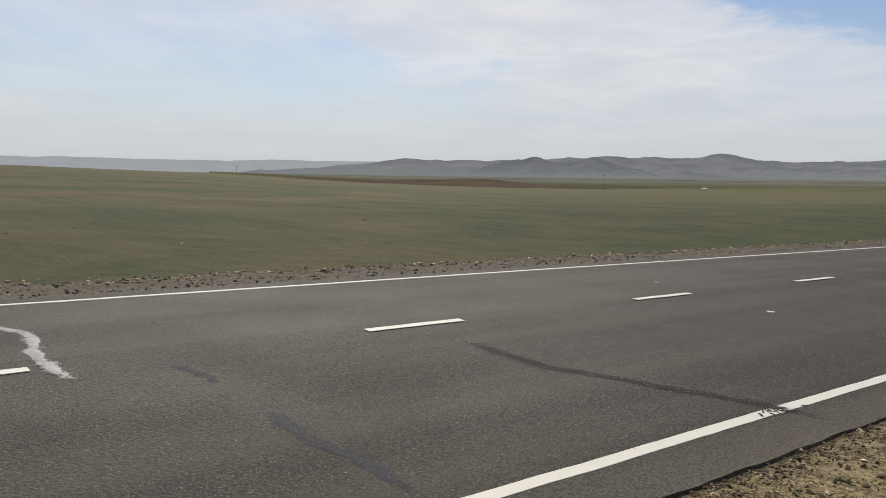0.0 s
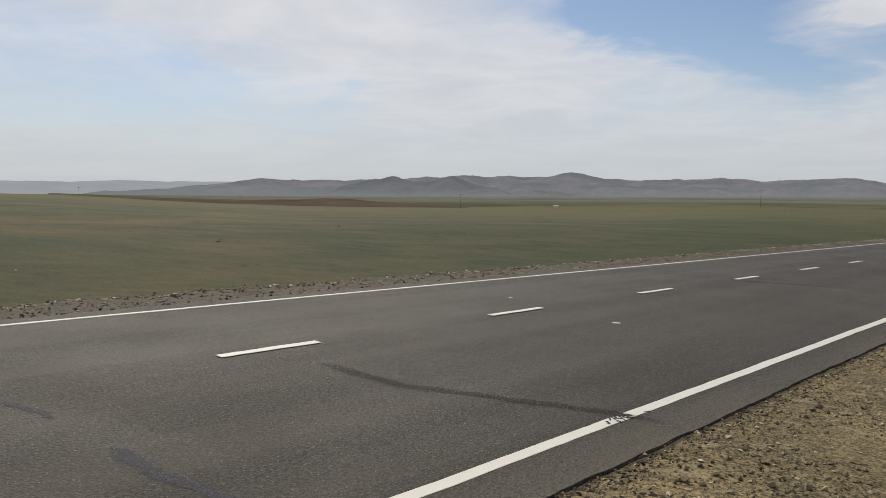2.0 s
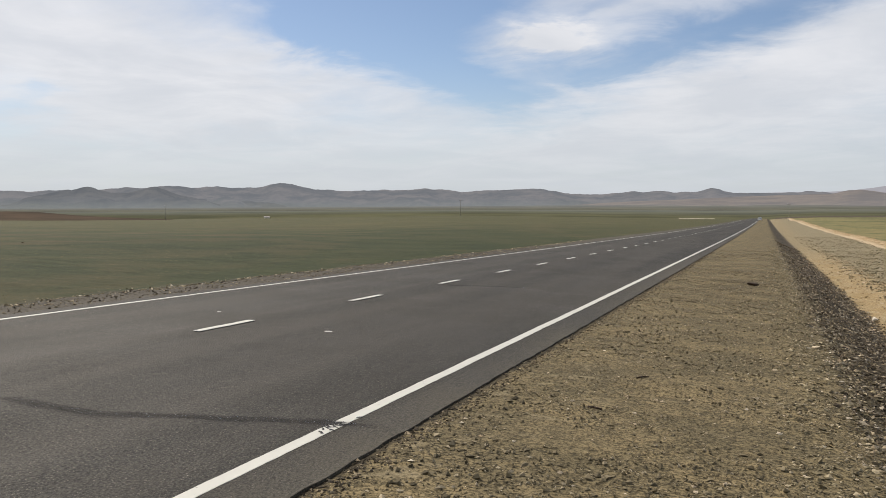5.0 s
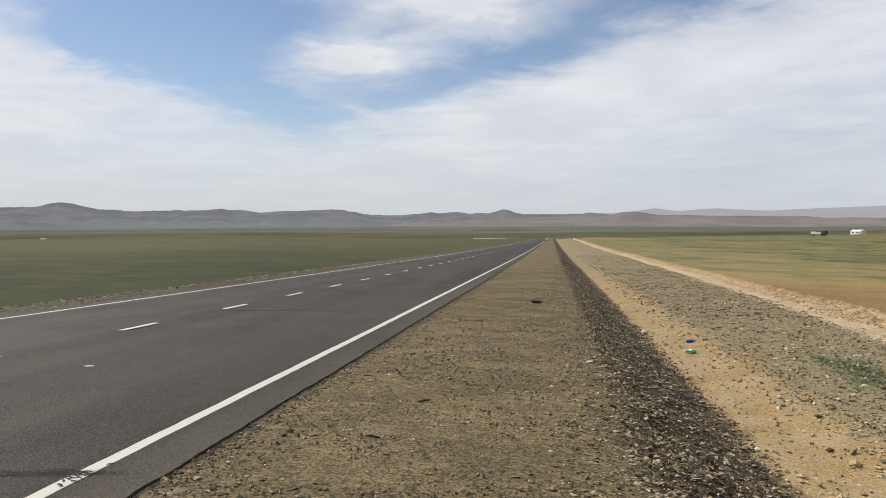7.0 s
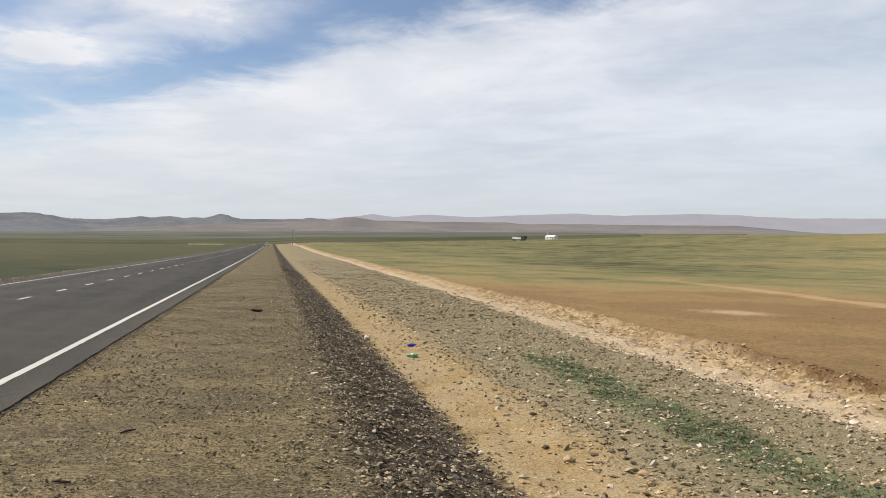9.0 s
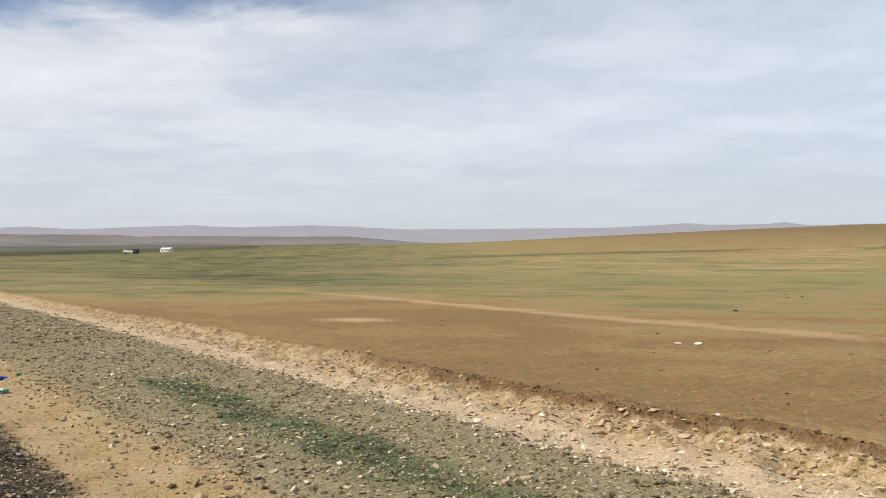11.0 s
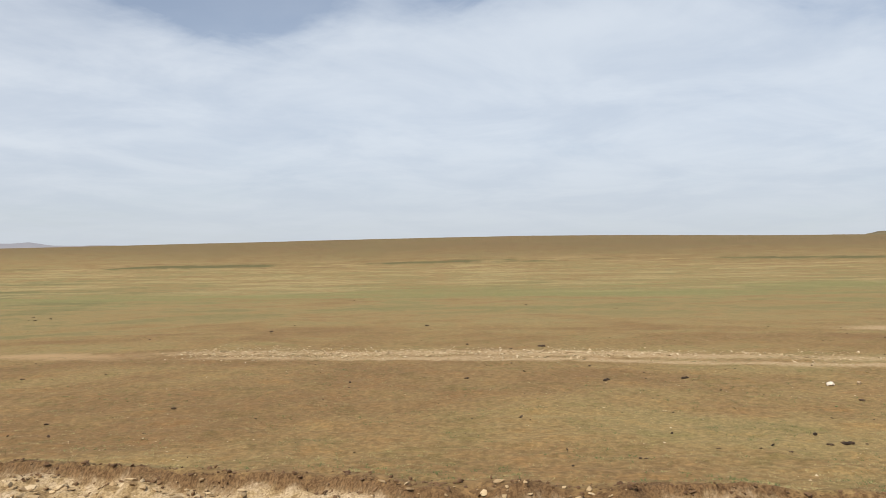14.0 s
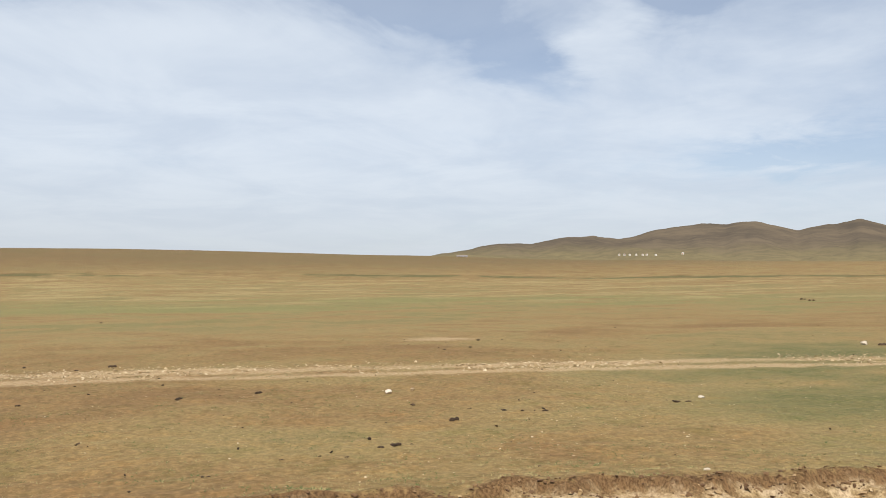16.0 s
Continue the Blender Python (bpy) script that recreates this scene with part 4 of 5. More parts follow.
def stones(name, label, mat, x, y, small, large, flat=0.6, coarse=True, sink=0.25, power=2.5):
    shape, tri = (ICO, ICO_FACES) if coarse else (OCT, OCT_FACES)
    count = len(x)
    size = small + (large - small) * rng.random(count) ** power
    stretch = np.stack([0.8 + 0.7 * rng.random(count), 0.7 + 0.5 * rng.random(count), flat * (0.6 + 0.7 * rng.random(count))], -1) * size[:, None] / 2
    local = shape[None] * (1 + 0.9 * (rng.random((count, len(shape), 1)) - 0.5)) * stretch[:, None, :]
    local = local + 0.22 * size[:, None, None] * (rng.random((count, len(shape), 3)) - 0.5) * np.array([1, 1, flat])
    tilt, turn = 0.5 * rng.normal(size=count), rng.random(count) * math.tau
    ct, st, cz, sz = np.cos(tilt)[:, None], np.sin(tilt)[:, None], np.cos(turn)[:, None], np.sin(turn)[:, None]
    lx, ly, lz = local[..., 0], local[..., 1] * ct - local[..., 2] * st, local[..., 1] * st + local[..., 2] * ct
    base = ground_z(x, y) + stretch[:, 2] * (1 - 2 * sink)
    verts = np.stack([lx * cz - ly * sz + x[:, None], lx * sz + ly * cz + y[:, None], lz + base[:, None]], -1).reshape(-1, 3)
    faces = (tri[None] + (np.arange(count) * len(shape))[:, None, None]).reshape(-1, 3)
    return tagged(new(name, mesh_of(name, verts, faces, mat, False)), label, "stones", "", "stuff")


def tufts(name, label, mat, x, y, height, spread_by, blades=5):
    count = len(x)
    base = ground_z(x, y)
    angle = rng.random((count, blades)) * math.tau
    reach = spread_by * (0.3 + rng.random((count, blades)))
    rise = height * (0.5 + 0.8 * rng.random((count, blades)))
    rx, ry = x[:, None] + reach * np.cos(angle) * 0.5, y[:, None] + reach * np.sin(angle) * 0.5
    wx, wy = -np.sin(angle) * 0.006, np.cos(angle) * 0.006
    tx, ty = x[:, None] + reach * np.cos(angle) * 1.4, y[:, None] + reach * np.sin(angle) * 1.4
    b = np.broadcast_to(base[:, None] - 0.01, rx.shape)
    verts = np.stack([np.stack([rx - wx, ry - wy, b], -1), np.stack([rx + wx, ry + wy, b], -1), np.stack([tx, ty, b + rise + 0.01], -1)], 2).reshape(-1, 3)
    return tagged(new(name, mesh_of(name, verts, np.arange(len(verts)).reshape(-1, 3), mat, False)), label, "grass", "", "stuff")


def patchy(x, y, scale, low, seed):
    keep = fbm(x / scale, y / scale, 3, seed) + 0.5 * (rng.random(len(x)) - 0.5) > low
    return x[keep], y[keep]


def both(count, u0, u1, y0, y1, pull, behind=0.2):
    """The same, with some more places behind the start of the walk."""
    a, b = spread(int(count * (1 - behind)), u0, u1, y0, y1, pull), spread(int(count * behind), u0, u1, y0, -9.0, 1.2)
    return np.concatenate([a[0], b[0]]), np.concatenate([a[1], b[1]])


stones("shoulder_grit", "fine grey-brown gravel pressed into the road shoulder", STONE_SHOULDER, *patchy(*both(66000, -2.4, 0.85, 3.0, 30, 1.8), 0.7, -0.1, 71), 0.006, 0.022, 0.8, False, sink=0.15)
stones("shoulder_gravel", "loose grey-brown pebbles on the road shoulder", STONE_SHOULDER, *patchy(*both(26000, -2.3, 0.9, 3.0, 50, 1.5), 0.9, -0.05, 73), 0.014, 0.05, 0.75, False, power=3)
stones("shoulder_pale_chips", "pale stone chips on the road shoulder", STONE_PALE, *both(1800, -2.4, 0.9, 3.0, 34, 1.6), 0.01, 0.04, 0.5, False, power=3.5)
stones("asphalt_edge_crumbs", "crumbled asphalt and grit along the road edge", STONE_DARK, *both(14000, -2.62, -2.3, 2.0, 45, 1.6), 0.008, 0.036, 0.6, False, power=3)
stones("dark_bank_stones", "dark crushed stones on the shoulder's slope", STONE_DARK, *both(54000, 0.9, 2.62, 3.0, 80, 1.8), 0.014, 0.07, 0.55, False, power=3)
stones("dark_bank_edge_stones", "grey crushed stones along the shoulder's edge", STONE_GREY, *both(16000, 0.2, 1.5, 3.0, 60, 1.8), 0.014, 0.055, 0.5, False)
stones("dark_bank_pale_chips", "pale chips among the dark crushed stones", STONE_PALE, *both(6000, 0.7, 2.6, 3.0, 60, 1.6), 0.01, 0.05, 0.4, False)
stones("dark_bank_shards", "grey shards of rock lying on the dark slope", STONE_SHARD, *both(14000, 0.7, 2.6, 3.0, 60, 1.6), 0.015, 0.09, 0.3, False, power=3.5)
stones("ditch_clods", "crumbly sandy clods in the ditch", CLOD, *both(6000, 2.5, 4.4, 4.0, 60, 1.6), 0.012, 0.08, 0.6, False)
stones("strip_gravel", "grey-brown gravel between ditch and field", STONE_GREY, *both(44000, 4.0, 8.6, 3.5, 75, 1.5), 0.018, 0.07, 0.6, False, power=3)
stones("strip_chips", "pale chips among the gravel strip", CLOD_PALE, *both(14000, 3.9, 8.7, 3.5, 60, 1.5), 0.014, 0.06, 0.5, False, power=3)
stones("strip_stones", "larger stones between ditch and field", STONE_GREY, *both(4800, 3.5, 8.8, 3.5, 50, 1.6), 0.03, 0.11, 0.55, power=3.5)
stones("strip_far_stones", "stones on the far stretch of the gravel strip", STONE_GREY, *spread(5000, 3.6, 8.8, 28, 130, 1.3), 0.04, 0.15, 0.6, False)
stones("strip_pale_stones", "pale stones between ditch and field", STONE_PALE, *both(2400, 3.2, 9.0, 3.5, 50, 1.5), 0.025, 0.1, 0.5)
stones("track_stones", "pale broken stones on the rutted track", STONE_PALE, *spread(11000, 8.1, 10.4, -8.0, 60, 1.3), 0.02, 0.1, 0.5, False)
stones("bank_clods", "yellow earth clods below the field's edge", CLOD, *spread(5000, 9.5, 10.8, -8.0, 40, 1.2), 0.015, 0.09, 0.5, power=3)
stones("bank_lumps", "crumbled pale sand lumps fallen from the bank", CLOD, *patchy(*spread(1400, 9.7, 10.7, -9.0, 34, 1.1), 1.2, 0.05, 63), 0.04, 0.17, 0.4, sink=0.45, power=3)
stones("bank_lip_clods", "red-brown earth crumbs along the lip of the bank", RED_CLOD, *spread(4000, 10.5, 11.3, -9.0, 20, 1.2, 0.2), 0.012, 0.06, 0.6, power=4)
stones("verge_stones", "grey and white stones thrown up along the far verge", STONE_GREY, *spread(6500, -13.3, -11.5, -5.0, 60, 1.4, 0.2), 0.015, 0.08, 0.5, False)
stones("verge_pale_stones", "pale stones along the far verge", STONE_PALE, *spread(500, -13.2, -11.6, -5.0, 60, 1.4, 0.2), 0.02, 0.08, 0.6)
stones("verge_gravel", "dark gravel beside the far lane", STONE_DARK, *spread(9000, -12.9, -10.0, -5.0, 45, 1.4), 0.02, 0.06, 0.6, False)


def field_places(count, near, far, b0, b1, pull=1.5):
    r = near + (far - near) * rng.random(count) ** pull
    b = np.radians(b0 + (b1 - b0) * rng.random(count))
    return r * np.sin(b), r * np.cos(b)


fx, fy = field_places(15000, 8, 70, 32, 146, 1.3)
keep = across(fx, fy) > 11.3
stones("field_pebbles", "small pale pebbles strewn over the steppe", CLOD_PALE, *patchy(fx[keep], fy[keep], 3.0, 0.02, 62), 0.01, 0.042, 0.5, False, power=4)
fx, fy = field_places(1700, 9, 80, 32, 146, 1.2)
keep = across(fx, fy) > 11.5
stones("field_dark_bits", "scattered dark droppings and clods on the steppe", DUNG, fx[keep], fy[keep], 0.012, 0.075, 0.6, power=7)
ty = -32 + 46 * rng.random(26000)
tx = np.interp(ty, [-60, -18, -8, 2, 14, 30, 60], [0, 19.5, 23.5, 26.6, 28.2, 29.8, 35]) + 1.3 + rng.normal(size=26000) * 1.1
tx, ty = patchy(tx, ty, 4.0, 0.04, 61)
stones("far_track_stones", "pale gravel thrown up along the faint track across the steppe", CLOD_PALE, tx, ty, 0.016, 0.1, 0.55, False, power=3.5)
fx, fy = field_places(52000, 9, 46, 35, 146, 1.25)
keep = across(fx, fy) > 11.2
fx, fy = patchy(fx[keep], fy[keep], 0.6, -0.12, 41)
tufts("dry_grass", "short dry steppe grass", STUBBLE, fx, fy, 0.013, 0.06)
fx, fy = field_places(40000, 9, 40, 35, 146, 1.3)
keep = across(fx, fy) > 11.2
fx, fy = patchy(fx[keep], fy[keep], 0.9, 0.14, 43)
tufts("green_grass", "short green steppe grass in patches", GRASS_FIELD, fx, fy, 0.014, 0.06)
gx2, gy2 = spread(60000, 4.6, 7.9, 2.0, 24, 1.0)
keep = np.exp(-((across(gx2, gy2) - 6.1 - 0.35 * fbm(gx2 / 1.2, gy2 / 2.5, 3, 95)) / 0.7) ** 2 - (np.maximum(np.abs(gy2 - 11.5) - 4.0, 0) / 4.5) ** 2) + 0.9 * fbm(gx2 / 0.7, gy2 / 0.7, 3, 47) + 0.4 * (rng.random(len(gx2)) - 0.5) > 0.72
gx2, gy2 = gx2[keep], gy2[keep]
tufts("strip_grass", "low green weeds among the gravel", GRASS, gx2, gy2, 0.018, 0.05)
fx, fy = field_places(16000, 12, 45, -88, -14, 1.5)
keep = (fx < -13.1) & (rng.random(len(fx)) > smooth((np.hypot(fx, fy) - 22) / 45))
tufts("verge_grass", "short dark green grass beyond the far verge", GRASS_DARK, fx[keep], fy[keep], 0.01, 0.06)


# ---- single stones, dung and litter ----
def lump(name, x, y, size, mat, label, category, group, flat=0.6, seed=0, turn=0.0, sink=0.2):
    """One stone or clod with broken faces and worn edges."""
    bm = bmesh.new()
    bmesh.ops.create_icosphere(bm, subdivisions=2, radius=0.5)
    r = random.Random(seed)
    shift = Vector((r.uniform(-50, 50), r.uniform(-50, 50), r.uniform(-50, 50)))
    cuts = [Vector((r.uniform(-1, 1), r.uniform(-1, 1), r.uniform(-0.6, 1))).normalized() for _ in range(9)]
    for vert in bm.verts:
        for c in cuts:
            over = vert.co.dot(c) - 0.27
            if over > 0:
                vert.co -= c * over * 0.92
        vert.co *= 1 + 0.2 * noise.noise(vert.co * 3 + shift)
        vert.co = Vector((vert.co.x * size * 1.25, vert.co.y * size * 0.85, vert.co.z * size * flat))
    bottom = min(vert.co.z for vert in bm.verts)
    for vert in bm.verts:
        vert.co.z -= bottom * (1 - sink)
    ob = new(name, bm_mesh(name, bm, mat))
    ob.matrix_world = pose(x, y, float(ground_z(x, y)) - 0.004, 0, 0, turn)
    return tagged(ob, label, category, group)


def heap(x, y, size, label, flat, seed):
    """Dried dung: a few crumbly lumps that stick together."""
    r = random.Random(seed)
    ob = thing("dung", x, y, float(ground_z(x, y)) - 0.012, r.uniform(0, 360), label, "dung", "dung on the steppe")
    for k in range(r.randint(3, 5)):
        bm = bmesh.new()
        made = bmesh.ops.create_icosphere(bm, subdivisions=2, radius=0.5 * size * r.uniform(0.35, 0.7))["verts"]
        dx, dy, turn = r.gauss(0, 0.36) * size, r.gauss(0, 0.2) * size, r.uniform(0, 6)
        for vert in made:
            vert.co *= 1 + 0.5 * noise.noise(vert.co * (4 / size) + Vector((seed, turn, k)))
            vert.co = Vector((vert.co.x * 1.2 + dx, vert.co.y + dy, max(vert.co.z, -0.2 * size) * flat * 1.5 + 0.13 * size))
        part("lump", bm, DUNG, ob)
    return ob


LOOSE = [(1.2, 14.6, 0.22, 0.25, STONE_PALE, "flat pale stone slab on the edge of the shoulder"), (0.69, 12.92, 0.2, 0.2, STONE_PALE, "flat grey stone slab on the gravel shoulder"),
         (2.61, 23.5, 0.3, 0.7, WHITE_STONE, "white rock at the foot of the dark bank"), (2.6, 10.85, 0.14, 0.6, WHITE_STONE, "white stone on the dark crushed slope"),
         (8.25, 34.5, 0.36, 0.4, CLOD, "dark flat clod on the gravel strip"), (3.53, 10.3, 0.22, 0.75, CLOD, "tan angular rock in the sandy ditch"),
         (4.4, 9.88, 0.17, 0.5, WHITE_STONE, "white stone among the gravel"), (4.53, 9.76, 0.16, 0.7, STONE_GREY, "grey stone among the gravel"),
         (4.08, 9.5, 0.2, 0.6, CLOD, "tan angular rock beside the ditch"), (3.92, 12.9, 0.17, 0.55, DUNG, "dark clod lying in the sandy ditch"),
         (4.53, 11.05, 0.12, 0.6, STONE_PALE, "pale stone on the gravel strip"), (8.14, 11.32, 0.24, 0.65, WHITE_STONE, "white rock beside the pale track"),
         (11.23, 19.2, 0.26, 0.7, CLOD, "tan rock on the edge of the bank"), (9.34, 11.2, 0.2, 0.45, WHITE_STONE, "white flat stone on the rutted track"),
         (4.98, 11.8, 0.13, 0.55, STONE_PALE, "pale stone in the thin weeds"), (11.04, 9.23, 0.2, 0.35, WHITE_STONE, "white flat stone on the field's edge"),
         # two white scraps of unsure kind, built as stones
         (21.55, 17.1, 0.4, 0.4, WHITE_STONE, "white flat scrap lying on the steppe"), (21.6, 17.85, 0.34, 0.3, WHITE_STONE, "broken white scrap lying on the steppe"),
         (18.88, -4.49, 0.34, 0.55, WHITE_STONE, "white block of stone on the steppe"), (19.16, -5.19, 0.2, 0.7, STONE_PALE, "pale stone beside a dark clod"),
         (14.72, -10.0, 0.26, 0.3, WHITE_STONE, "white flat stone on the grass"), (8.43, -4.62, 0.1, 0.6, WHITE_STONE, "small white stone on the red bank"),
         (24.2, -26.3, 0.5, 0.6, WHITE_STONE, "white stone beside a dark heap"), (-17.56, 7.18, 0.12, 0.6, WHITE_STONE, "small white stone in the green grass")]
for k, (x, y, size, flat, mat, label) in enumerate(LOOSE):
    lump("stone", x, y, size * 0.72, mat, label, "stone", "loose roadside stones", flat, k, 37.0 * k)
DROPPINGS = [(14.31, -3.98, 0.3, 0.8), (15.24, -5.54, 0.26, 0.35), (14.86, -5.77, 0.2, 0.35), (14.58, -6.08, 0.22, 0.35), (12.36, -2.0, 0.2, 0.45), (12.5, -2.26, 0.24, 0.4),
             (12.68, -2.61, 0.13, 0.6), (12.27, -0.52, 0.11, 0.6), (9.2, -2.68, 0.12, 0.6), (9.32, -2.9, 0.11, 0.6), (14.4, -9.1, 0.26, 0.35), (14.25, -9.3, 0.2, 0.35), (18.38, 16.66, 0.16, 0.6),
             (18.42, 16.5, 0.14, 0.6), (18.52, 16.38, 0.16, 0.6), (24.18, 20.7, 0.2, 0.5), (11.62, 13.1, 0.14, 0.5), (23.9, -26.9, 0.55, 0.5)]
for k, (x, y, size, flat) in enumerate(DROPPINGS):
    heap(x, y, size * 0.5, "dark dried dung lying on the steppe", flat, 90 + k)
# the two largest, far south-east, stand in for unidentified dark shapes
MORE_DROPPINGS = [(41.2, 13.7, 0.4), (31.4, -11.4, 0.4), (32.1, -12.9, 0.35), (61.3, 37.4, 0.55), (62.4, 36.8, 0.5), (69.5, -6.9, 0.5), (-23.3, 15.9, 0.4), (-16.4, 11.9, 0.3), (-16.5, 12.4, 0.25),
                  (-21.5, 6.1, 0.28), (-20.2, 4.3, 0.3), (-15.95, 4.4, 0.22), (-16.0, 4.75, 0.2), (-17.0, 19.7, 0.3), (-29, 16, 0.3), (-33, 30, 0.4), (95.7, -99.7, 1.6), (88.9, -94, 1.4),
                  (20.67, -1.89, 0.42), (14.78, -2.95, 0.2), (12.02, -1.38, 0.18), (36.78, -15.58, 0.45), (14.9, -6.27, 0.3), (13.91, -5.36, 0.18), (10.05, -3.33, 0.18), (15.7, -5.05, 0.2), (16.77, -4.24, 0.36),
                  (15.8, -4.35, 0.22), (20.87, 3.25, 0.26), (20.11, 0.06, 0.5), (35.78, 4.84, 0.34), (31.86, 3.67, 0.34), (29.78, 2.1, 0.34), (30.48, 1.03, 0.7), (46.68, 6.42, 0.6), (82.35, 0.03, 0.7),
                  (11.56, 0.6, 0.22), (106.5, 21.2, 0.8), (21.54, 14.72, 0.26), (66.9, 40.8, 0.6), (63.8, 37.6, 0.6), (33.0, 25.55, 0.4), (40.8, 28.55, 0.7), (43.0, 14.2, 0.5), (15.6, 13.85, 0.3)]
for k, (x, y, size) in enumerate(MORE_DROPPINGS):
    heap(x, y, size * 0.32, "dark dried dung lying in short grass", 0.5, 130 + k)
lump("clod", -0.25, 23.3, 0.34, DUNG, "dark earth clod on the gravel shoulder", "clod", "", 0.4, 77)


def plastic(name, colour, rough=0.3):
    return plain(name, colour, rough, vary=0.1, scale=30, bump=0.1, spec=0.5)


def bottle(x, y, turn, mat, cap_mat, length, label):
    """A squashed drink bottle lying on its side."""
    ob = thing("plastic_bottle", x, y, None, turn, label, "bottle", "litter in the ditch")
    r = length * 0.16
    bm = bmesh.new()
    rings = [(0.0, 0.5), (0.04, 0.95), (0.3, 1.0), (0.36, 0.9), (0.42, 1.0), (0.66, 0.97), (0.8, 0.6), (0.88, 0.36), (0.93, 0.34)]
    loops = [[bm.verts.new((s * length - length / 2, r * k * math.cos(a) * (1.1 if 0.2 < s < 0.7 else 1), r + r * k * math.sin(a) * 0.85)) for a in np.linspace(0, math.tau, 14, endpoint=False)] for s, k in rings]
    for a, b in zip(loops, loops[1:]):
        for i in range(14):
            bm.faces.new((a[i], a[(i + 1) % 14], b[(i + 1) % 14], b[i]))
    bm.faces.new(loops[0][::-1])
    bm.faces.new(loops[-1])
    part("body", bm, mat, ob, "", True)
    bm = bmesh.new()
    tube(bm, (length * 0.43, 0, r), (length * 0.5, 0, r), r * 0.42, sides=12)
    part("cap", bm, cap_mat, ob, "")
    bm = bmesh.new()
    tube(bm, (-length * 0.12, 0, r), (length * 0.1, 0, r), r * 1.03, sides=14, cap=False)
    part("wrapper", bm, cap_mat, ob, "")
    return ob


BLUE_PLASTIC, GREEN_PLASTIC, WHITE_PLASTIC = plastic("blue_plastic", (0.02, 0.05, 0.42)), plastic("green_plastic", (0.05, 0.3, 0.14)), plastic("white_plastic", (0.75, 0.75, 0.72))
bottle(3.56, 21.7, 20, BLUE_PLASTIC, BLUE_PLASTIC, 0.25, "crushed blue plastic bottle lying in the ditch")
bottle(3.22, 19.65, 160, GREEN_PLASTIC, WHITE_PLASTIC, 0.27, "green plastic bottle with a white cap in the ditch")
bottle(3.97, 22.2, 70, GREEN_PLASTIC, GREEN_PLASTIC, 0.2, "small green plastic bottle in the ditch")


def stick(x, y, length, turn, label):
    bm = bmesh.new()
    tube(bm, (-length / 2, 0, 0.012), (0, 0.006, 0.018), 0.008, 0.011, 7)
    tube(bm, (0, 0.006, 0.018), (length / 2, -0.004, 0.012), 0.011, 0.006, 7)
    ob = new("stick", bm_mesh("stick", bm, DUNG, True))
    ob.matrix_world = pose(x, y, float(ground_z(x, y)), 0, 0, turn)
    return tagged(ob, label, "stick")


stick(-1.16, 8.92, 0.16, 45, "short dark wooden stick on the gravel shoulder")
stick(-1.35, 7.3, 0.14, 160, "thin pale splinter lying on the gravel shoulder")

# ---- far things ----
# weathered wood, its colour lightened further to stand for haze over far poles
WOOD = plain("hazed_weathered_wood", (0.26, 0.24, 0.21), 0.85, scale=3)
PORCELAIN = plain("white_insulators", (0.6, 0.6, 0.58), 0.3)
CANVAS = plain("white_felt_canvas", (0.52, 0.51, 0.48), 0.9)
WALL_WHITE = plain("whitewashed_wall", (0.7, 0.69, 0.65), 0.9)
ROOF_GREY = plain("grey_sheet_roof", (0.22, 0.2, 0.19), 0.6)
CAR_WHITE = plain("white_car_paint", (0.7, 0.7, 0.7), 0.35, spec=0.5)
CAR_DARK = plain("dark_tarpaulin", (0.06, 0.055, 0.045), 0.7)
GLASS_DARK = plain("dark_window_glass", (0.02, 0.025, 0.03), 0.1, spec=0.6)
RUBBER = plain("black_rubber", (0.02, 0.02, 0.02), 0.8)
DOOR_PAINT = plain("orange_door_paint", (0.4, 0.12, 0.04), 0.6)


def utility_pole(x, y, height, turn):
    ob = thing("utility_pole", x, y, None, turn, "weathered wooden power pole with one crossarm on the plain", "pole", "power line poles")
    bm = bmesh.new()
    tube(bm, (0, 0, -0.3), (0, 0, height), 0.11, 0.08, 12)
    part("shaft", bm, WOOD, ob, "", True)
    bm = bmesh.new()
    box(bm, -1.1, 1.1, 0.10, 0.22, height - 0.75, height - 0.6, 0.01)
    part("crossarm", bm, WOOD, ob)
    for dx in (-1.0, -0.45, 1.0):
        bm = bmesh.new()
        tube(bm, (dx, 0.16, height - 0.6), (dx, 0.16, height - 0.35), 0.07, 0.045, 8)
        part("insulator", bm, PORCELAIN, ob)
    return ob


def at_bearing(bearing, distance):
    return distance * math.sin(radians(bearing)), distance * math.cos(radians(bearing))


for bearing, distance, height in ((-39.5, 470, 8.4), (-19.9, 460, 9.2), (1.4, 440, 8.6), (-54.35, 590, 5.6), (-64.25, 580, 6.2)):
    utility_pole(*at_bearing(bearing, distance), height, 20)


def wheel(parent, x, y, r, width):
    bm = bmesh.new()
    tube(bm, (x, y - width / 2, r), (x, y + width / 2, r), r, sides=18)
    w = part("wheel", bm, RUBBER, parent)
    bm = bmesh.new()
    tube(bm, (x, y - width / 2 - 0.01, r), (x, y + width / 2 + 0.01, r), r * 0.55, sides=12)
    part("rim", bm, ROOF_GREY, w)


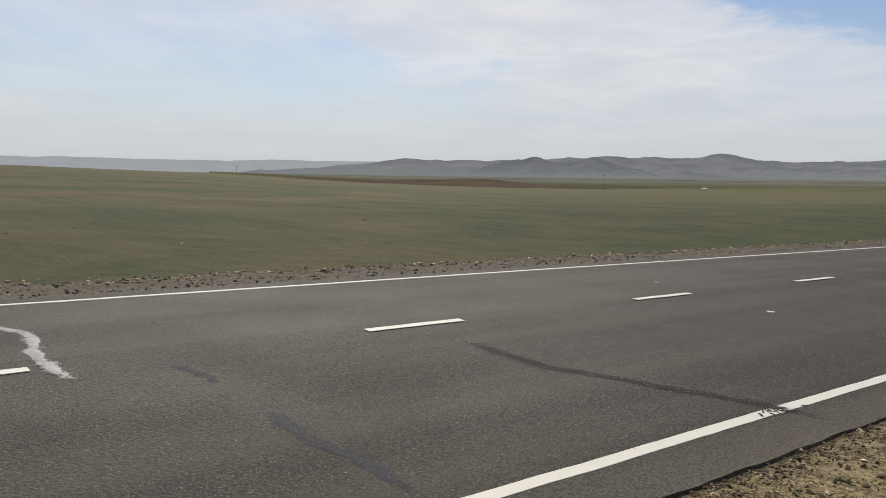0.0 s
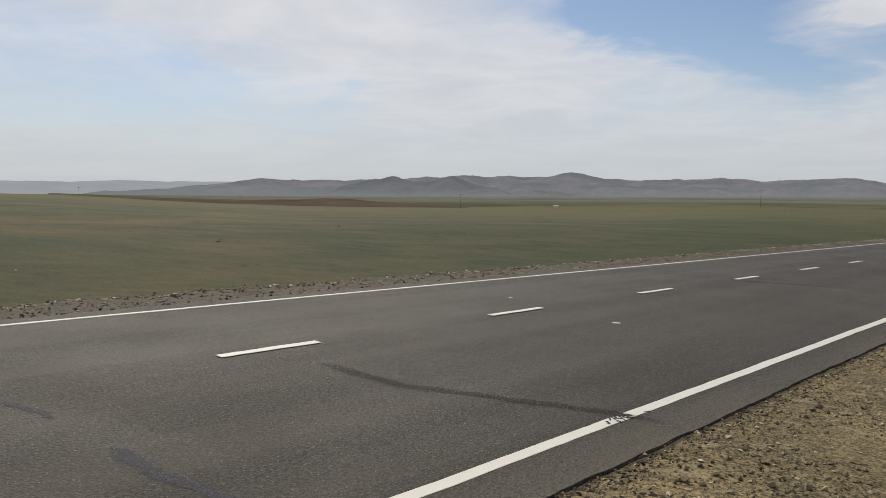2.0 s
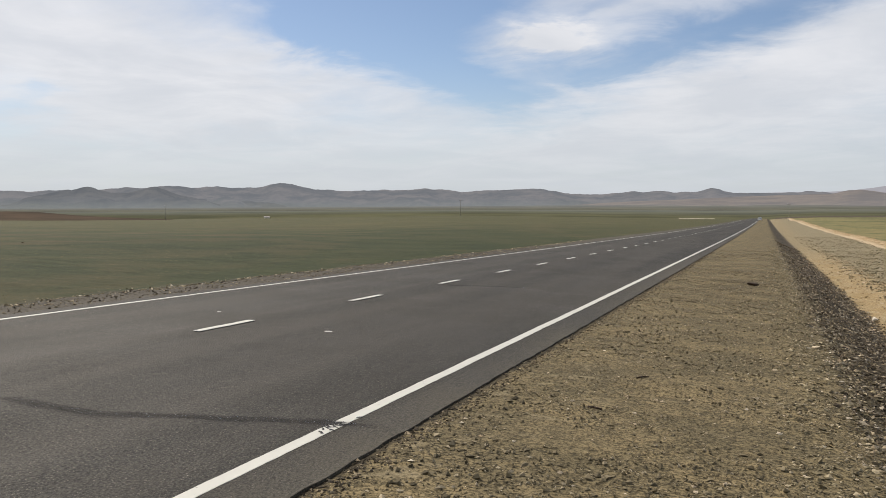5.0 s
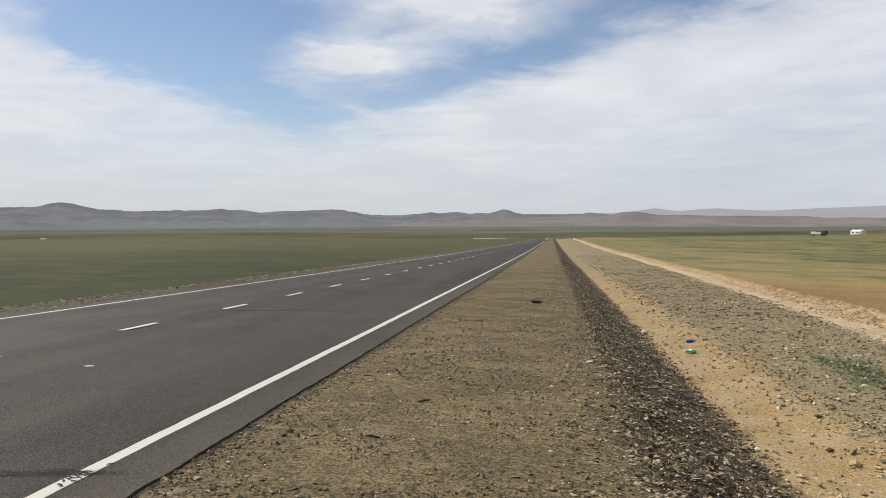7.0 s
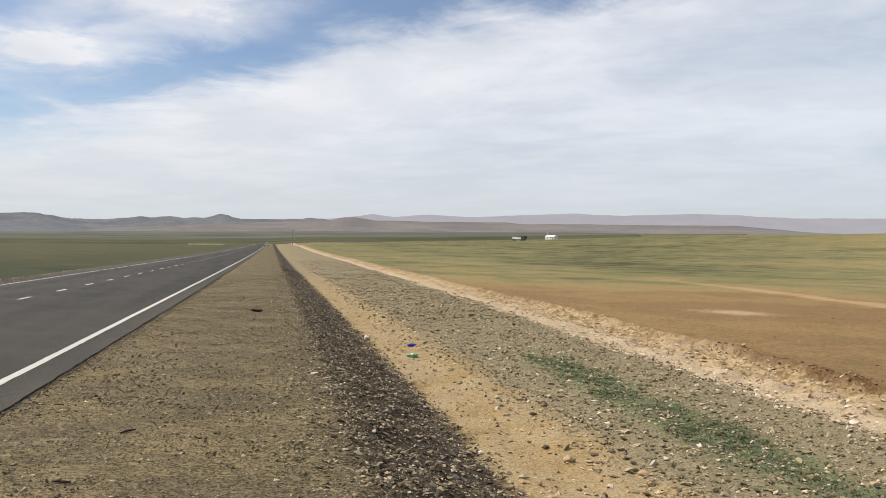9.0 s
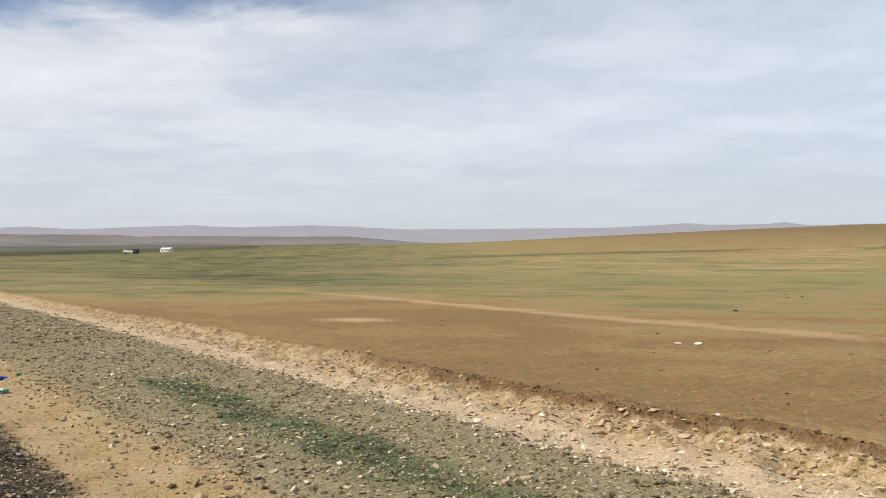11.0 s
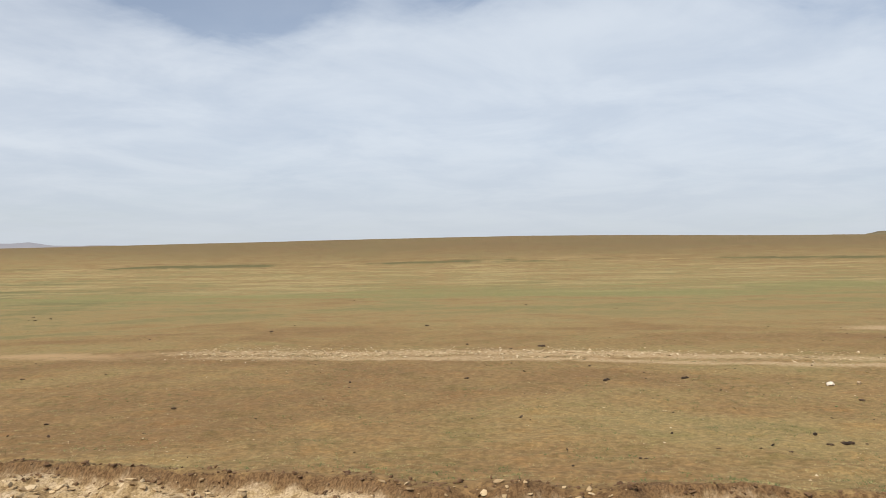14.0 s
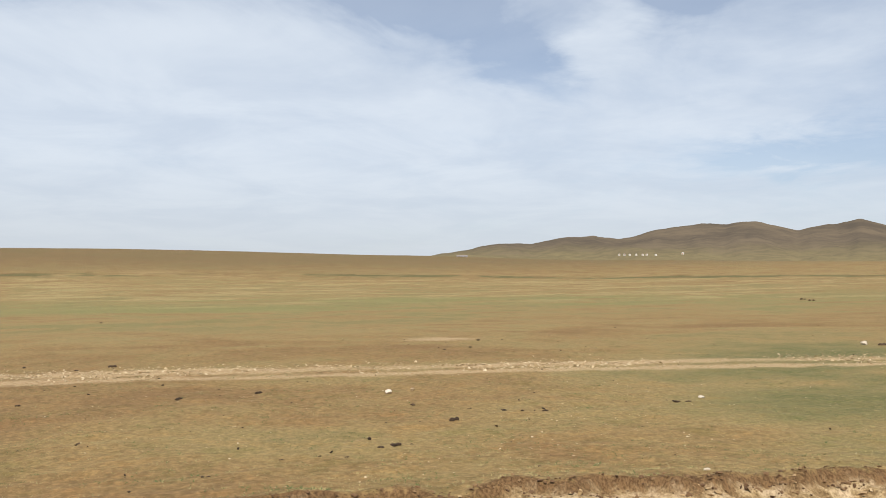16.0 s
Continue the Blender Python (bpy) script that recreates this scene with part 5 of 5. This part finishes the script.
def motor_car(x, y, turn, label):
    ob = thing("car", x, y, None, turn, label, "car")
    bm = bmesh.new()
    box(bm, -2.1, 2.1, -0.85, 0.85, 0.35, 0.95, 0.12)
    box(bm, -1.5, 0.8, -0.75, 0.75, 0.9, 1.5, 0.18)
    part("body", bm, CAR_WHITE, ob)
    for y0, y1 in ((-0.765, -0.755), (0.755, 0.765)):
        bm = bmesh.new()
        box(bm, -1.25, 0.55, y0, y1, 1.0, 1.36)
        part("side_window", bm, GLASS_DARK, ob)
    for x0, x1, name in ((0.80, 0.815, "windscreen"), (-1.515, -1.5, "rear_window")):
        bm = bmesh.new()
        box(bm, x0, x1, -0.6, 0.6, 1.02, 1.36)
        part(name, bm, GLASS_DARK, ob)
    for dx in (-1.35, 1.35):
        for dy in (-0.8, 0.8):
            wheel(ob, dx, dy, 0.33, 0.2)
    for dy in (-0.6, 0.6):
        bm = bmesh.new()
        box(bm, 2.09, 2.115, dy - 0.16, dy + 0.16, 0.66, 0.8)
        part("headlight", bm, PORCELAIN, ob)
    return ob


def lorry(x, y, turn, label):
    ob = thing("lorry", x, y, None, turn, label, "lorry")
    bm = bmesh.new()
    box(bm, -5.0, 4.6, -1.1, 1.1, 0.7, 1.0, 0.05)
    part("chassis", bm, CAR_DARK, ob)
    bm = bmesh.new()
    box(bm, -5.0, -3.0, -1.15, 1.15, 0.9, 2.5, 0.15)
    part("cab", bm, CAR_WHITE, ob, "white cab")
    bm = bmesh.new()
    box(bm, -5.02, -4.98, -0.95, 0.95, 1.6, 2.25)
    part("windscreen", bm, GLASS_DARK, ob)
    bm = bmesh.new()
    box(bm, -2.9, 1.5, -1.2, 1.2, 0.9, 2.1, 0.05)
    part("flatbed_load", bm, WALL_WHITE, ob, "pale low load")
    bm = bmesh.new()
    box(bm, 1.6, 4.6, -1.2, 1.2, 1.0, 2.9, 0.12)
    part("cargo_box", bm, CAR_DARK, ob, "dark covered cargo box")
    for dx in (-4.0, 1.6, 2.9):
        for dy in (-1.0, 1.0):
            wheel(ob, dx, dy, 0.5, 0.3)
    return ob


motor_car(-2.1, 380, -90, "white car stopped at the edge of the road")
lorry(*at_bearing(16.85, 540), -50, "white lorry with a dark covered load standing on the plain")


def farmhouse(x, y, turn, length, depth, height, label, windows=4, mast=0.0, roofing=None):
    ob = thing("farm_building", x, y, None, turn, label, "building")
    half = length / 2
    bm = bmesh.new()
    box(bm, -half, half, -depth / 2, depth / 2, -0.6, height)
    part("wall", bm, WALL_WHITE, ob)
    bm = bmesh.new()
    ridge = height + 0.28 * depth
    ends = [[bm.verts.new((sx, -depth / 2 - 0.3, height)), bm.verts.new((sx, 0, ridge)), bm.verts.new((sx, depth / 2 + 0.3, height)), bm.verts.new((sx, 0, height - 0.12))] for sx in (-half - 0.3, half + 0.3)]
    for i in range(4):
        bm.faces.new((ends[0][i], ends[0][(i + 1) % 4], ends[1][(i + 1) % 4], ends[1][i]))
    bm.faces.new(ends[0][::-1])
    bm.faces.new(ends[1])
    part("roof", bm, roofing or ROOF_GREY, ob)
    for k in range(windows):
        cx = -half + length * (k + 0.7) / (windows + 0.6)
        bm = bmesh.new()
        box(bm, cx - 0.55, cx + 0.55, -depth / 2 - 0.03, -depth / 2 + 0.02, height * 0.4, height * 0.78)
        pane = part("window", bm, GLASS_DARK, ob)
        bm = bmesh.new()
        box(bm, cx - 0.65, cx + 0.65, -depth / 2 - 0.08, -depth / 2 + 0.02, height * 0.36, height * 0.4)
        part("sill", bm, WALL_WHITE, pane)
    if height > 1:
        bm = bmesh.new()
        box(bm, half - 1.5, half - 0.5, -depth / 2 - 0.04, -depth / 2 + 0.02, 0, 2.0)
        part("door", bm, WOOD, ob)
    if mast:
        bm = bmesh.new()
        tube(bm, (-half + 0.3, 0, height), (-half + 0.3, 0, height + mast), 0.16, 0.08, 8)
        part("mast", bm, PORCELAIN, ob)
    return ob


farmhouse(*at_bearing(19.0, 592), -66, 8.6, 4, 1.9, "long low whitewashed farm building with a mast on the plain", 2, 3.0, WALL_WHITE)
farmhouse(*at_bearing(-33.0, 610), 20, 3.6, 2.6, 0.6, "small pale herders' shelter far out on the plain", 0)
farmhouse(*at_bearing(114.8, 640), -115, 8, 4, 0.9, "low pale building at the foot of the hills", 3)


def ger(x, y, z, turn, label):
    """A round felt tent: drum wall, low cone roof, crown ring, door and stove pipe."""
    ob = thing("ger", x, y, z, turn, label, "tent", "tents at the foot of the hills")
    bm = bmesh.new()
    tube(bm, (0, 0, -0.6), (0, 0, 1.25), 1.5, 1.5, 28)
    part("wall", bm, CANVAS, ob)
    bm = bmesh.new()
    tube(bm, (0, 0, 1.25), (0, 0, 1.95), 1.58, 0.5, 28)
    part("roof", bm, CANVAS, ob)
    bm = bmesh.new()
    tube(bm, (0, 0, 1.95), (0, 0, 2.05), 0.58, 0.5, 20)
    part("crown_ring", bm, WOOD, ob)
    bm = bmesh.new()
    box(bm, -0.35, 0.35, -1.55, -1.45, 0, 1.1, 0.02)
    part("door", bm, DOOR_PAINT, ob)
    bm = bmesh.new()
    tube(bm, (0.3, 0, 1.9), (0.3, 0, 2.6), 0.08, 0.08, 8)
    part("stove_pipe", bm, ROOF_GREY, ob)
    return ob


def on_slope(bearing, distance, height):
    x, y = at_bearing(bearing, distance)
    return x, y, 1.69 + distance * math.tan(radians(height))


for bearing in (125.5, 125.85, 126.2, 126.62, 127.05, 127.3, 127.9):
    ger(*on_slope(bearing, 1120, 1.38), -bearing, "white round felt tent at the foot of the hills")
ger(*on_slope(129.6, 1000, 1.48), -129.6, "single white round tent under the hills")


def far_strip(name, points, width, height, mat, label):
    """A low raised strip of road or track far out on the plain."""
    verts, faces = [], []
    for k, (x, y) in enumerate(points):
        z = float(ground_z(x, y))
        for s, up in ((-1.6, -0.2), (-1, height), (1, height), (1.6, -0.2)):
            verts.append((x, y + s * width / 2, z + up))
    for k in range(len(points) - 1):
        for s in range(3):
            a = 4 * k + s
            faces.append((a, a + 4, a + 5, a + 1))
    return tagged(new(name, mesh_of(name, verts, faces, mat)), label, "track", "", "structure")


PALE_EARTH = plain("pale_bare_earth", (0.3, 0.26, 0.195), 0.95, scale=0.5)
DARK_EARTH = plain("dark_embankment_earth", (0.1, 0.085, 0.065), 0.95, scale=0.5)
far_strip("road_side_track", [at_bearing(b, 565) for b in np.linspace(-5.3, -3.1, 9)], 9.0, 0.35, PALE_EARTH, "pale bare earth strip beside the far road")
far_strip("road_embankment", [at_bearing(b, 590) for b in np.linspace(0.6, 8.5, 14)], 3.0, 0.9, DARK_EARTH, "low dark earth embankment across the plain")
